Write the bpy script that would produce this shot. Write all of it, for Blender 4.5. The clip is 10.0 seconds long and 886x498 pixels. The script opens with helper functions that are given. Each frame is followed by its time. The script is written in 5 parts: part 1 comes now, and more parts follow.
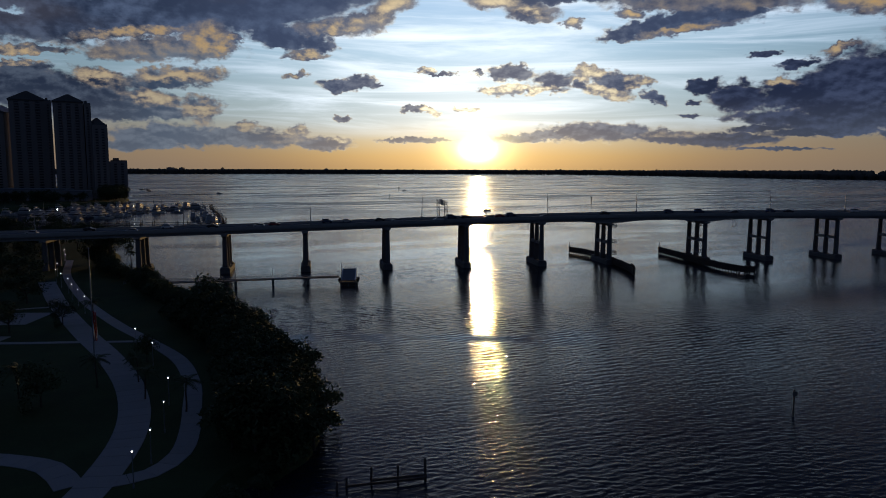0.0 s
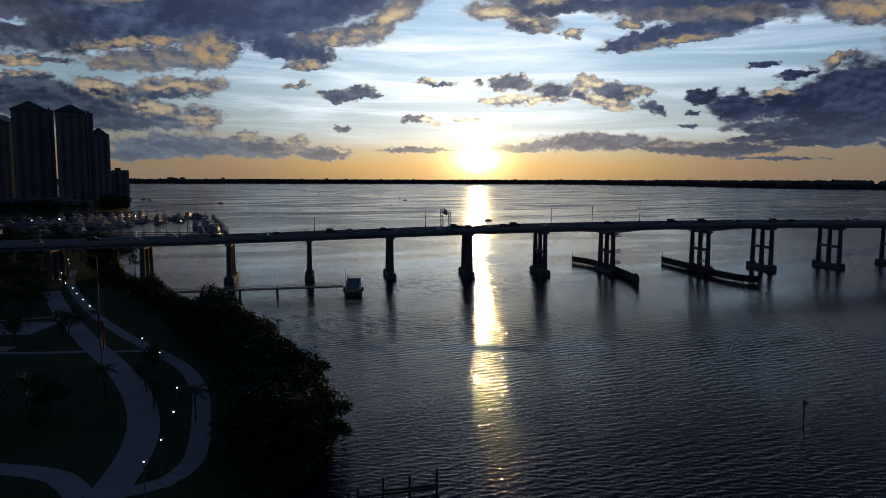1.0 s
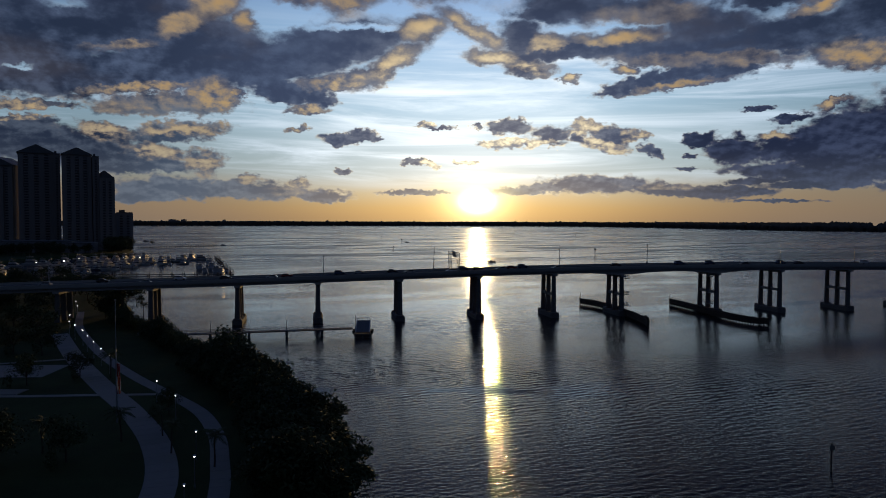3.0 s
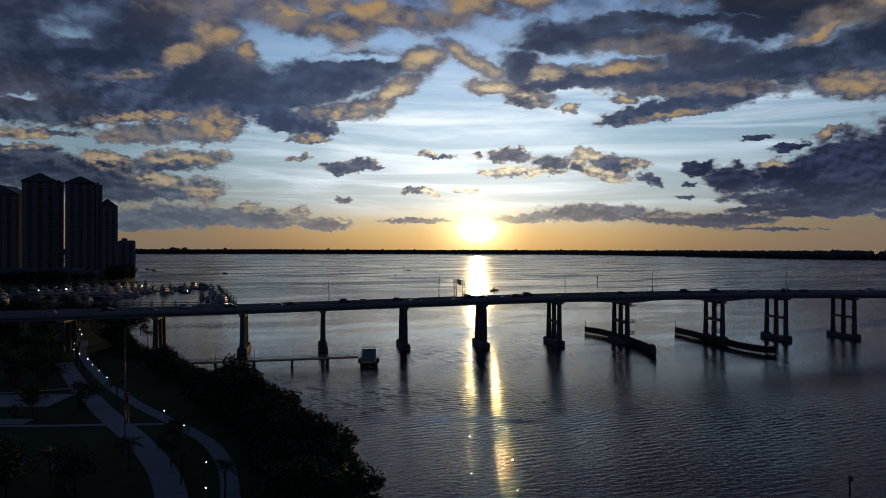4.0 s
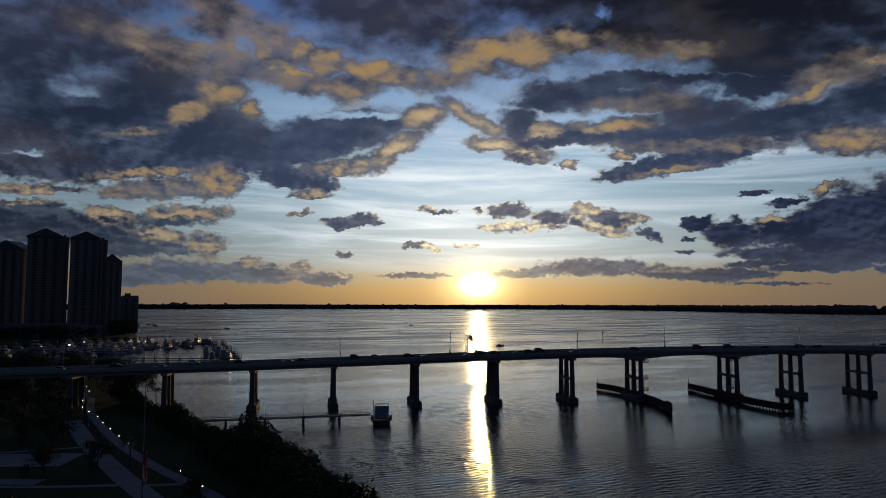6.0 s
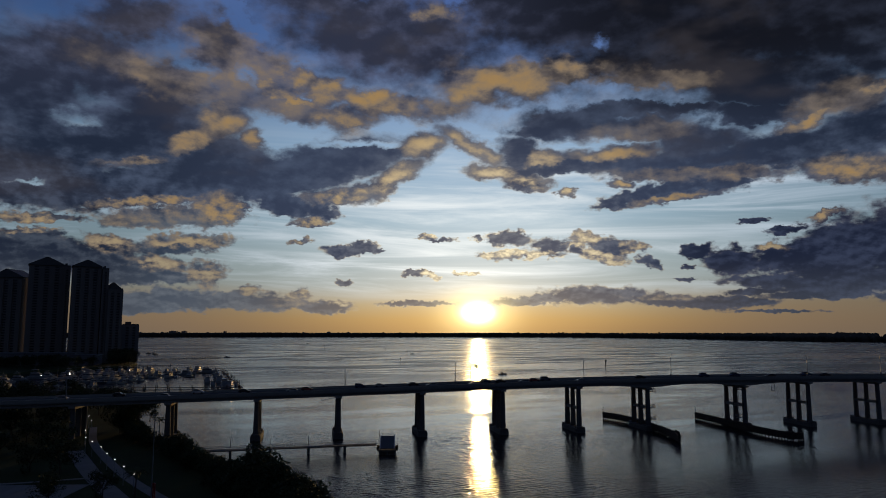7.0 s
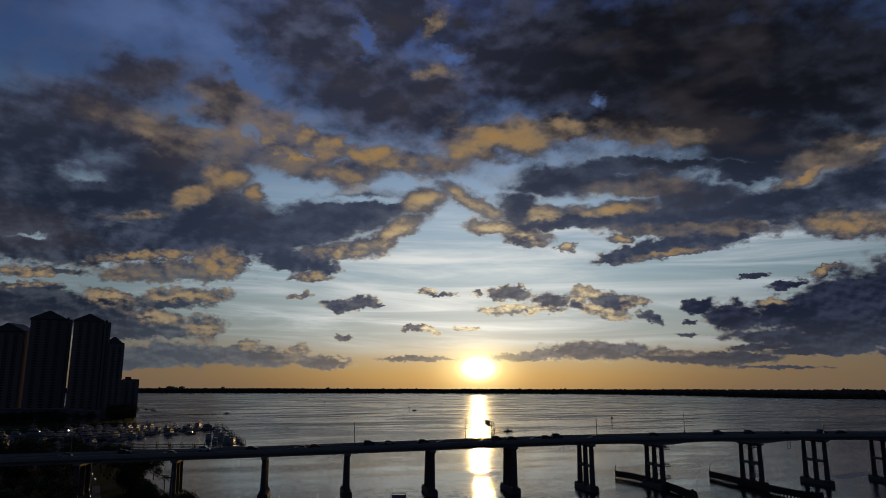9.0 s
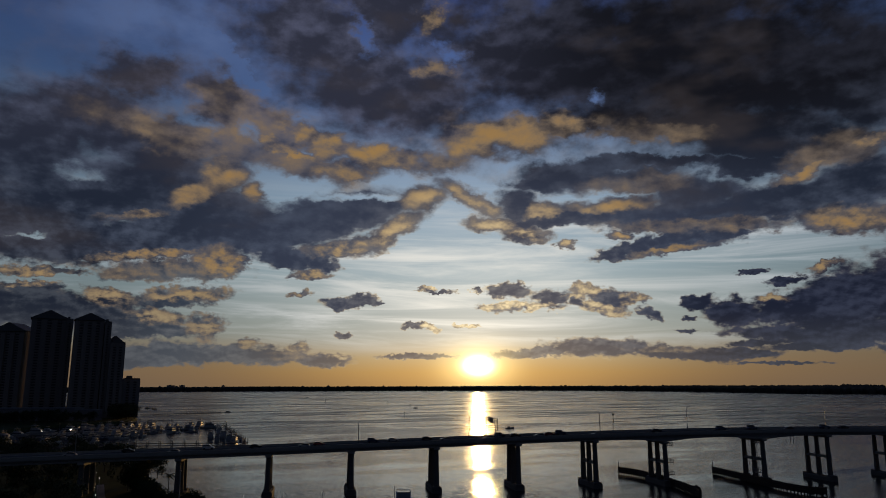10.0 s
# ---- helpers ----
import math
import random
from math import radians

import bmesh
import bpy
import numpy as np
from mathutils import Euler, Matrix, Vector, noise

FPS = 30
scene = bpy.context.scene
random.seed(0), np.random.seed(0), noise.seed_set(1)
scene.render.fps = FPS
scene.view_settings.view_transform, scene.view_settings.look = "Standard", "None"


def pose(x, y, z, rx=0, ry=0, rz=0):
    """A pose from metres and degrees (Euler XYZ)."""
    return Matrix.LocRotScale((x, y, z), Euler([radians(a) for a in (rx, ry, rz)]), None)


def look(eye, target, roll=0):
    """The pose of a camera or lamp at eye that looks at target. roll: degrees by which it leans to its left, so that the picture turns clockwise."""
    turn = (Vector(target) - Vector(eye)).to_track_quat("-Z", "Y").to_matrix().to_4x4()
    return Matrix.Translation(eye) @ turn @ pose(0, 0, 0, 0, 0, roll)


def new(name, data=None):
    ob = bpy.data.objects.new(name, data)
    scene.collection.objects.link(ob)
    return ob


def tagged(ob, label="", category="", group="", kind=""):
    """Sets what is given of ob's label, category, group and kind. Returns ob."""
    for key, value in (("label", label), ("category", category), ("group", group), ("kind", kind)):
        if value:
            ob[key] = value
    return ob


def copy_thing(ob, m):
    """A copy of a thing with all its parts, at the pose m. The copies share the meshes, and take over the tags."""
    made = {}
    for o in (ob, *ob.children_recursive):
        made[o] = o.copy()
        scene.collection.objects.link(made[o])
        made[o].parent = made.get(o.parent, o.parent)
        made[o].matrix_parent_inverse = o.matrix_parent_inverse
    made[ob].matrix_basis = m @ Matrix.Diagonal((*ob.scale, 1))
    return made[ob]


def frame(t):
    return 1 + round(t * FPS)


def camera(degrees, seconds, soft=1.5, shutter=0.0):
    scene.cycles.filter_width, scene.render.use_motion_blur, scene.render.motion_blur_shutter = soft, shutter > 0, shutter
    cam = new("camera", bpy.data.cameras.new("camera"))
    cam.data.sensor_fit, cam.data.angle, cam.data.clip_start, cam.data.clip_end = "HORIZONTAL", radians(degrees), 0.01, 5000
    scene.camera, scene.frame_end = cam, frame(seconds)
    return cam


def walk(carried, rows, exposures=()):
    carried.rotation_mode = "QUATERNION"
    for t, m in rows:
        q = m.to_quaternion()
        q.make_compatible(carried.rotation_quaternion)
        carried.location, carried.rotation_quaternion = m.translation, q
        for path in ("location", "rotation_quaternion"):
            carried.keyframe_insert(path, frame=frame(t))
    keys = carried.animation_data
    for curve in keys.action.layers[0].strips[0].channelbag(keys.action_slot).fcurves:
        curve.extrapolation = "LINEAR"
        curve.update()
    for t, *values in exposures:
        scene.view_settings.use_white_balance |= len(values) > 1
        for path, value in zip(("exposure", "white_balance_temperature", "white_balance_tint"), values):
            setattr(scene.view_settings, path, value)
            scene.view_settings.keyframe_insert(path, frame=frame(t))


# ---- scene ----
cam = camera(65.0, 10.0, soft=1.0)
PATH = [
    (0, (0.191, 0.446, 40.587), (0.192, 2.433, 40.353), 0.2),
    (0.5, (-0.558, 0.377, 40.575), (-0.557, 2.364, 40.351), 0.2),
    (1, (-1.33, 0.327, 40.569), (-1.329, 2.316, 40.363), 0.2),
    (1.5, (-2.117, 0.306, 40.551), (-2.116, 2.297, 40.367), 0.2),
    (2, (-3.003, 0.293, 40.537), (-3.002, 2.287, 40.382), 0.2),
    (2.5, (-3.968, 0.259, 40.531), (-3.966, 2.255, 40.408), 0.2),
    (4, (-6.948, 0.31, 40.556), (-6.948, 2.31, 40.551), 0.2),
    (4.5, (-8.034, 0.349, 40.567), (-8.033, 2.349, 40.601), 0.2),
    (5, (-9.191, 0.429, 40.605), (-9.191, 2.427, 40.679), 0.2),
    (5.5, (-10.356, 0.496, 40.646), (-10.357, 2.493, 40.759), 0.2),
    (7, (-13.675, 0.593, 40.69), (-13.676, 2.58, 40.922), 0.1),
    (7.5, (-14.802, 0.58, 40.672), (-14.803, 2.561, 40.944), 0.1),
    (8, (-15.912, 0.512, 40.645), (-15.913, 2.488, 40.958), 0.1),
    (8.5, (-16.928, 0.424, 40.601), (-16.928, 2.393, 40.953), 0.0),
    (9, (-17.822, 0.346, 40.545), (-17.824, 2.308, 40.932), 0.2),
    (9.3, (-18.287, 0.331, 40.523), (-18.29, 2.293, 40.912), 0.1),
    (9.7, (-18.789, 0.34, 40.502), (-18.789, 2.301, 40.893), -0.0),
    (10, (-19.132, 0.354, 40.495), (-19.132, 2.318, 40.875), -0.1),
]
walk(cam, [(t, look(eye, target, roll)) for t, eye, target, roll in PATH], exposures=[(0.0, 0.65, 6120, 8), (2.5, 0.63, 6180, 8), (4.5, 0.42, 6200, 8), (7.0, 0.22, 6450, 8), (9.0, 0.03, 6880, 9), (10.0, 0.02, 7200, 10)])

# ---- world, sun ----
SUN_AZ, SUN_EL = 2.84, 1.42          # degrees right of the y axis, degrees above the horizon


def lin(r, g, b):
    """Linear colour from 0..255 display values."""
    return tuple((c / 255 / 12.92) if c <= 10 else ((c / 255 + 0.055) / 1.055) ** 2.4 for c in (r, g, b))


class Tree:
    """Small helper to write node trees as expressions."""

    def __init__(self, tree):
        self.tree = tree

    def node(self, kind):
        return self.tree.nodes.new(kind)

    def put(self, socket, value):
        if isinstance(value, bpy.types.NodeSocket):
            self.tree.links.new(value, socket)
        elif value is not None:
            if isinstance(value, (tuple, list)) and len(value) == 3 and socket.type == "RGBA":
                value = (*value, 1.0)
            socket.default_value = value

    def m(self, op, a, b=None, c=None, clamp=False):
        n = self.node("ShaderNodeMath")
        n.operation, n.use_clamp = op, clamp
        for i, v in enumerate((a, b, c)):
            self.put(n.inputs[i], v)
        return n.outputs[0]

    def v(self, op, a, b=None, scale=None):
        n = self.node("ShaderNodeVectorMath")
        n.operation = op
        self.put(n.inputs[0], a)
        self.put(n.inputs[1], b)
        if scale is not None:
            self.put(n.inputs["Scale"], scale)
        return n.outputs["Value"] if op in ("LENGTH", "DOT_PRODUCT") else n.outputs[0]

    def ramp(self, x, lo, hi, to0=0.0, to1=1.0, smooth=True):
        n = self.node("ShaderNodeMapRange")
        n.interpolation_type, n.clamp = "SMOOTHSTEP" if smooth else "LINEAR", True
        for i, v in enumerate((x, lo, hi, to0, to1)):
            self.put(n.inputs[i], v)
        return n.outputs[0]

    def mix(self, f, a, b, kind="MIX"):
        n = self.node("ShaderNodeMix")
        n.data_type, n.blend_type = "RGBA", kind
        self.put(n.inputs[0], f)
        self.put(n.inputs[6], a)
        self.put(n.inputs[7], b)
        return n.outputs[2]

    def noise(self, vec, scale, detail=4.0, rough=0.5, distortion=0.0, color=False):
        n = self.node("ShaderNodeTexNoise")
        self.put(n.inputs["Vector"], vec)
        for k, val in (("Scale", scale), ("Detail", detail), ("Roughness", rough), ("Distortion", distortion)):
            n.inputs[k].default_value = val
        return n.outputs["Color" if color else "Fac"]

    def xyz(self, x, y, z=0.0):
        n = self.node("ShaderNodeCombineXYZ")
        for i, v in enumerate((x, y, z)):
            self.put(n.inputs[i], v)
        return n.outputs[0]

    def split(self, v):
        n = self.node("ShaderNodeSeparateXYZ")
        self.put(n.inputs[0], v)
        return n.outputs

    def colors(self, x, stops):
        n = self.node("ShaderNodeValToRGB")
        self.put(n.inputs[0], x)
        el = n.color_ramp.elements
        while len(el) < len(stops):
            el.new(0.5)
        for e, (p, c) in zip(el, stops):
            e.position, e.color = p, (*c, 1.0)
        return n.outputs[0]


# cloud masses and the parts of them that the sun reaches: azimuth, elevation, half width, half height, lean (degrees)
HIGH_LEFT = [(-32.8, 17.21, 4.15, 2.9, 10), (-28.6, 19.76, 4.18, 2, 2), (-24.9, 22.84, 3.07, 1.7, 9), (-24.3, 17.93, 4.87, 1.88, -6), (-26.2, 14.32, 5.82, 2, 7), (-31.6, 12.61, 3.83, 1.98, 7), (-18.6, 22.27, 2.58, 1.36, -23), (-28.9, 10.28, 6.93, 1.47, 6), (-19.9, 12.33, 4.64, 2.01, 9), (-38.3, 13.88, 4.48, 6.2, 10), (-22.2, 15.83, 2.9, 1.03, -4)]
HIGH_RIGHT = [(-11.2, 27.91, 5.83, 3.34, -5), (-4.6, 23.52, 7.87, 3.09, -8), (-4.8, 29.75, 4.03, 2.49, 2), (8.8, 26.39, 9.29, 4.49, -4), (22.1, 24.32, 14.13, 5.71, -9), (32.6, 21.56, 8.84, 3.79, -7), (20.9, 20.06, 11.13, 1.78, -10), (26.5, 17.33, 5.86, 0.99, -8), (41.3, 18.33, 6.16, 5.52, -15), (-4.4, 35.76, 21.5, 2.68, 2), (25.3, 34.26, 21.33, 4.27, -12)]
MIDDLE = [(-10.6, 13.01, 5.54, 1.46, 16), (-6.9, 14.06, 3.12, 1.29, 12), (-13, 10.04, 2.02, 0.82, -18), (-10.5, 9.58, 1.46, 0.55, -3), (-16, 12.38, 2.03, 1.88, 3), (6, 14.41, 1.42, 1.01, -11), (10.8, 16.83, 4.44, 1, -3), (7.5, 16.2, 1.9, 0.69, -2), (16.3, 16.29, 2.68, 0.62, -4), (9.8, 13.23, 5.11, 0.41, 3), (20.5, 14.47, 2.95, 1.17, 0), (20.9, 13, 7.94, 0.78, -2), (27.4, 13.63, 4.56, 0.83, 3), (32.2, 14.13, 3.12, 1.42, 0), (16.9, 10.89, 3.04, 0.49, 11), (20.5, 11.28, 3.13, 0.39, -1), (13.8, 10.14, 1.16, 0.32, 8), (17.7, 17.24, 5.29, 0.53, -5), (24.8, 16.13, 4.4, 0.59, -7), (6.7, 11.85, 1.22, 0.37, -1)]
LOW_LEFT = [(-30.9, 5.26, 5.16, 1.58, -3), (-25.4, 4.82, 4.56, 1.08, -6), (-23.6, 3.92, 4.28, 0.67, 2), (-30.7, 6.79, 1.91, 0.4, -1), (-21.6, 6.26, 3.24, 0.56, 6), (-25.5, 6.07, 2.1, 0.58, -2), (-20.1, 2.3, 5.89, 0.77, 1), (-23.2, 1.62, 3.11, 0.42, 1), (-14.2, 2.06, 2.38, 0.57, 1), (-9.7, 1.87, 2.23, 0.45, 0), (-8, 6.52, 1.83, 0.41, 7), (-6.5, 6.91, 1.2, 0.46, -4), (-5.3, 6.55, 0.65, 0.23, 1), (-2.5, 4.64, 0.83, 0.28, 0), (-7.8, 3.83, 0.73, 0.23, 1), (-0.2, 7.37, 1.12, 0.19, -8)]
LOW_RIGHT = [(2.8, 7.55, 0.56, 0.23, 0), (5.4, 7.52, 1.67, 0.6, -6), (8.6, 6.97, 1.65, 0.69, -1), (10.9, 6.51, 0.72, 0.41, -1), (13.6, 6.54, 1.41, 0.67, -17), (16.8, 5.37, 0.94, 0.4, -22), (20.1, 6.1, 1.32, 0.52, -2), (22.8, 5.18, 2.18, 1.06, -2), (26.6, 5.39, 3.17, 1.15, 7), (30.3, 5.61, 3.14, 2.19, 9), (34.3, 5.45, 3.51, 3.24, 1), (26.1, 3.64, 4.11, 0.49, -2), (29.7, 3.52, 4.54, 1.03, -2), (24.2, 3.02, 2.31, 0.25, 2), (26.4, 7.36, 1.58, 0.33, 4), (24.2, 8.26, 0.94, 0.21, 6), (19.7, 4.98, 0.49, 0.17, -2), (19.2, 4.04, 0.66, 0.13, -1)]
LONG_BANKS = [(7.6, 2.47, 4.07, 0.41, 5), (12.5, 2.74, 4.61, 0.76, -1), (18.1, 2.33, 5.2, 0.48, -4), (22.5, 2.3, 3.15, 0.38, -1), (28.9, 2.58, 4.6, 0.28, -1), (-2, 2.13, 3.31, 0.18, 0), (25.6, 1.47, 2.99, 0.12, -1)]
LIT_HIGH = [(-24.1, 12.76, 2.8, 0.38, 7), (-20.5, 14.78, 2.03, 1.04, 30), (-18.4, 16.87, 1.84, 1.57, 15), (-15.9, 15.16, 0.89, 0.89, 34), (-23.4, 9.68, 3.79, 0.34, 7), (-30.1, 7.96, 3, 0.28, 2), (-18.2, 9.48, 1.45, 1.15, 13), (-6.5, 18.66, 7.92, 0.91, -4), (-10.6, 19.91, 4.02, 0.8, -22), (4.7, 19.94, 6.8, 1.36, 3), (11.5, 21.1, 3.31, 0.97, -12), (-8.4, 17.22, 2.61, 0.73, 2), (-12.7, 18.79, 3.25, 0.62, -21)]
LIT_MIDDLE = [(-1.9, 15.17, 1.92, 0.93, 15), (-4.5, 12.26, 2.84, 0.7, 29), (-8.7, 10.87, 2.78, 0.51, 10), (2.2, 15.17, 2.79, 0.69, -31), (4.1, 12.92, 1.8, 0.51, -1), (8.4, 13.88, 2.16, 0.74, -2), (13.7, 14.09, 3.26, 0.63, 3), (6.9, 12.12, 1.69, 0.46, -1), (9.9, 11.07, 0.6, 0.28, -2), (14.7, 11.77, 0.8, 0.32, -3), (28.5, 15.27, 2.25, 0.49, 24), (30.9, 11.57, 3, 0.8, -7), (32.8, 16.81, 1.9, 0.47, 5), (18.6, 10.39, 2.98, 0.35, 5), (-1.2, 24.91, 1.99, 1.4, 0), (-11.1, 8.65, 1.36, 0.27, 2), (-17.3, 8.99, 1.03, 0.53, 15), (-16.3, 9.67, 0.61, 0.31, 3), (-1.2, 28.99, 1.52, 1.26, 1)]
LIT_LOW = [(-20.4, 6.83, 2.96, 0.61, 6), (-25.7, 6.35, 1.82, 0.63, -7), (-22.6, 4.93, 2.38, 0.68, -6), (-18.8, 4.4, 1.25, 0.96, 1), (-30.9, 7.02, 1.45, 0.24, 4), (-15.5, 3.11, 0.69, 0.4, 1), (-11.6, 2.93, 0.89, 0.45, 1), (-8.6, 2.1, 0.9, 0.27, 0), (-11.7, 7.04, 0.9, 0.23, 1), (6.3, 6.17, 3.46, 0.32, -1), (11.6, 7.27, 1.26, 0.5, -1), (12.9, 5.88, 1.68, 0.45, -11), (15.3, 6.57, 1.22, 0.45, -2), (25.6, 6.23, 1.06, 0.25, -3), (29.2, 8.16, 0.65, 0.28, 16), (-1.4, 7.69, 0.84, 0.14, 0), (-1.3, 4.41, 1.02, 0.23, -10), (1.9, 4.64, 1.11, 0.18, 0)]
LIT_DULL = [(-14.6, 21.16, 3.69, 1.75, -30), (-17, 18.97, 2.46, 1.57, 5), (-11.5, 17.61, 3.96, 0.9, -12), (-22.1, 19.07, 5.47, 1.02, -3), (-21.7, 8.5, 4.47, 0.69, 3), (16.9, 19.64, 4.04, 0.61, -6), (30.3, 16.44, 2.54, 0.88, 11), (15.8, 15.75, 3.13, 0.62, -4), (20.4, 12.08, 5.03, 0.39, -4), (-18.7, 20.97, 2.21, 1.07, -24), (-12.4, 2.26, 1.76, 0.4, 0), (17.7, 2.55, 3.77, 0.22, -1), (8.6, 20.69, 5.28, 0.72, -3)]
OPENINGS = [(-28.2, 15.02, 1.96, 0.74, -7), (-31.2, 10.48, 2.09, 0.36, 6), (-15.7, 19.97, 1, 1.4, 25), (-13.4, 15.46, 2.74, 0.9, 4), (-7.2, 27.96, 0.89, 1.77, 3), (-16.7, 24.2, 4.12, 0.68, -34), (0.8, 26.65, 1.5, 0.86, 0), (-11.3, 18.75, 0.66, 0.54, 3), (-6.4, 15.09, 3.8, 0.41, 2), (13.4, 22.88, 1.13, 0.61, -35)]
# cloud cover beyond the view; the high mass is added to darken near water
AROUND = [(-52, 20, 9, 7, 0), (48, 18, 12, 8, 0), (14, 44, 30, 9, 5)]


def cloud_group():
    """How thick the clouds are at an azimuth and elevation: shaded masses, sunlit masses, dull lit ones."""
    group = bpy.data.node_groups.new("cloud_thickness", "ShaderNodeTree")
    group.interface.new_socket("p", in_out="INPUT", socket_type="NodeSocketVector")
    for name in ("shaded", "lit", "dull"):
        group.interface.new_socket(name, in_out="OUTPUT", socket_type="NodeSocketFloat")
    g = Tree(group)
    gi, go = g.node("NodeGroupInput"), g.node("NodeGroupOutput")
    q0 = gi.outputs[0]
    ge = g.split(q0)[1]
    depth = g.m("ADD", ge, 5.0)
    near_far = g.ramp(ge, 5.0, 19.0)
    low, high = g.v("MULTIPLY", q0, (0.55, 0.85, 1.0)), g.v("MULTIPLY", q0, (0.21, 0.31, 1.0))

    def two(scale, detail, rough, color=False):
        """Noise that is finer towards the horizon."""
        if color:
            return g.mix(near_far, g.noise(low, scale, detail, rough, color=True), g.noise(high, scale, detail, rough, color=True))
        return g.ramp(near_far, 0.0, 1.0, g.noise(low, scale, detail, rough), g.noise(high, scale, detail, rough), smooth=False)

    warp = g.v("SUBTRACT", two(0.55, 3.0, 0.5, True), (0.5, 0.5, 0.5))
    fine = g.v("SUBTRACT", two(2.4, 4.0, 0.58, True), (0.5, 0.5, 0.5))
    q = g.v("ADD", q0, g.v("MULTIPLY", g.v("SCALE", warp, scale=depth), (0.20, 0.09, 0.0)))
    q = g.v("ADD", q, g.v("MULTIPLY", g.v("SCALE", fine, scale=depth), (0.16, 0.11, 0.0)))

    def nearest(masses):
        """Distance to the nearest mass, in its own half sizes; every tenth waits for those before, which keeps the shader small."""
        total, at = None, q
        for i, (a, e, w, h, lean) in enumerate(masses):
            if i % 10 == 9:
                wait = g.m("MULTIPLY", total, 1e-7)
                at = g.v("ADD", q, g.xyz(wait, wait, wait))
            mp = g.node("ShaderNodeMapping")
            mp.vector_type = "TEXTURE"
            g.put(mp.inputs["Vector"], at)
            mp.inputs["Location"].default_value = (a, e, 0)
            mp.inputs["Rotation"].default_value = (0, 0, radians(lean))
            mp.inputs["Scale"].default_value = (w, h, 1)
            r = g.v("LENGTH", mp.outputs[0])
            total = r if total is None else g.m("SMOOTH_MIN", total, r, 0.3)
        return total

    puff = g.m("MULTIPLY", g.m("SUBTRACT", two(1.4, 7.0, 0.55), 0.5), 1.5)
    holes = g.m("MULTIPLY", g.m("MAXIMUM", g.m("SUBTRACT", 1.25, nearest(OPENINGS)), 0.0), 0.9)
    shaded = g.m("SUBTRACT", g.ramp(ge, 6.0, 12.0, 1.2, 1.5), nearest(HIGH_LEFT + HIGH_RIGHT + MIDDLE + LOW_LEFT + LOW_RIGHT + LONG_BANKS + AROUND))
    shaded = g.m("MAXIMUM", shaded, g.m("ADD", -0.95, g.m("MULTIPLY", g.m("MULTIPLY", g.ramp(ge, 10.0, 20.0), g.ramp(ge, 31.0, 38.0, 1.0, 0.7)), 0.85)))
    g.put(go.inputs[0], g.m("SUBTRACT", g.m("ADD", shaded, puff), holes))
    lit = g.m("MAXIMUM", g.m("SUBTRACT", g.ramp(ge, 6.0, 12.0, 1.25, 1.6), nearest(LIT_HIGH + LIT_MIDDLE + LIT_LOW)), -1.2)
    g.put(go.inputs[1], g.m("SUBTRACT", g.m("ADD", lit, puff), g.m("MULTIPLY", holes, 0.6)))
    dull = g.m("MAXIMUM", g.m("SUBTRACT", g.ramp(ge, 6.0, 12.0, 1.2, 1.6), nearest(LIT_DULL)), -1.2)
    g.put(go.inputs[2], g.m("SUBTRACT", g.m("ADD", dull, puff), g.m("MULTIPLY", holes, 0.6)))
    return group


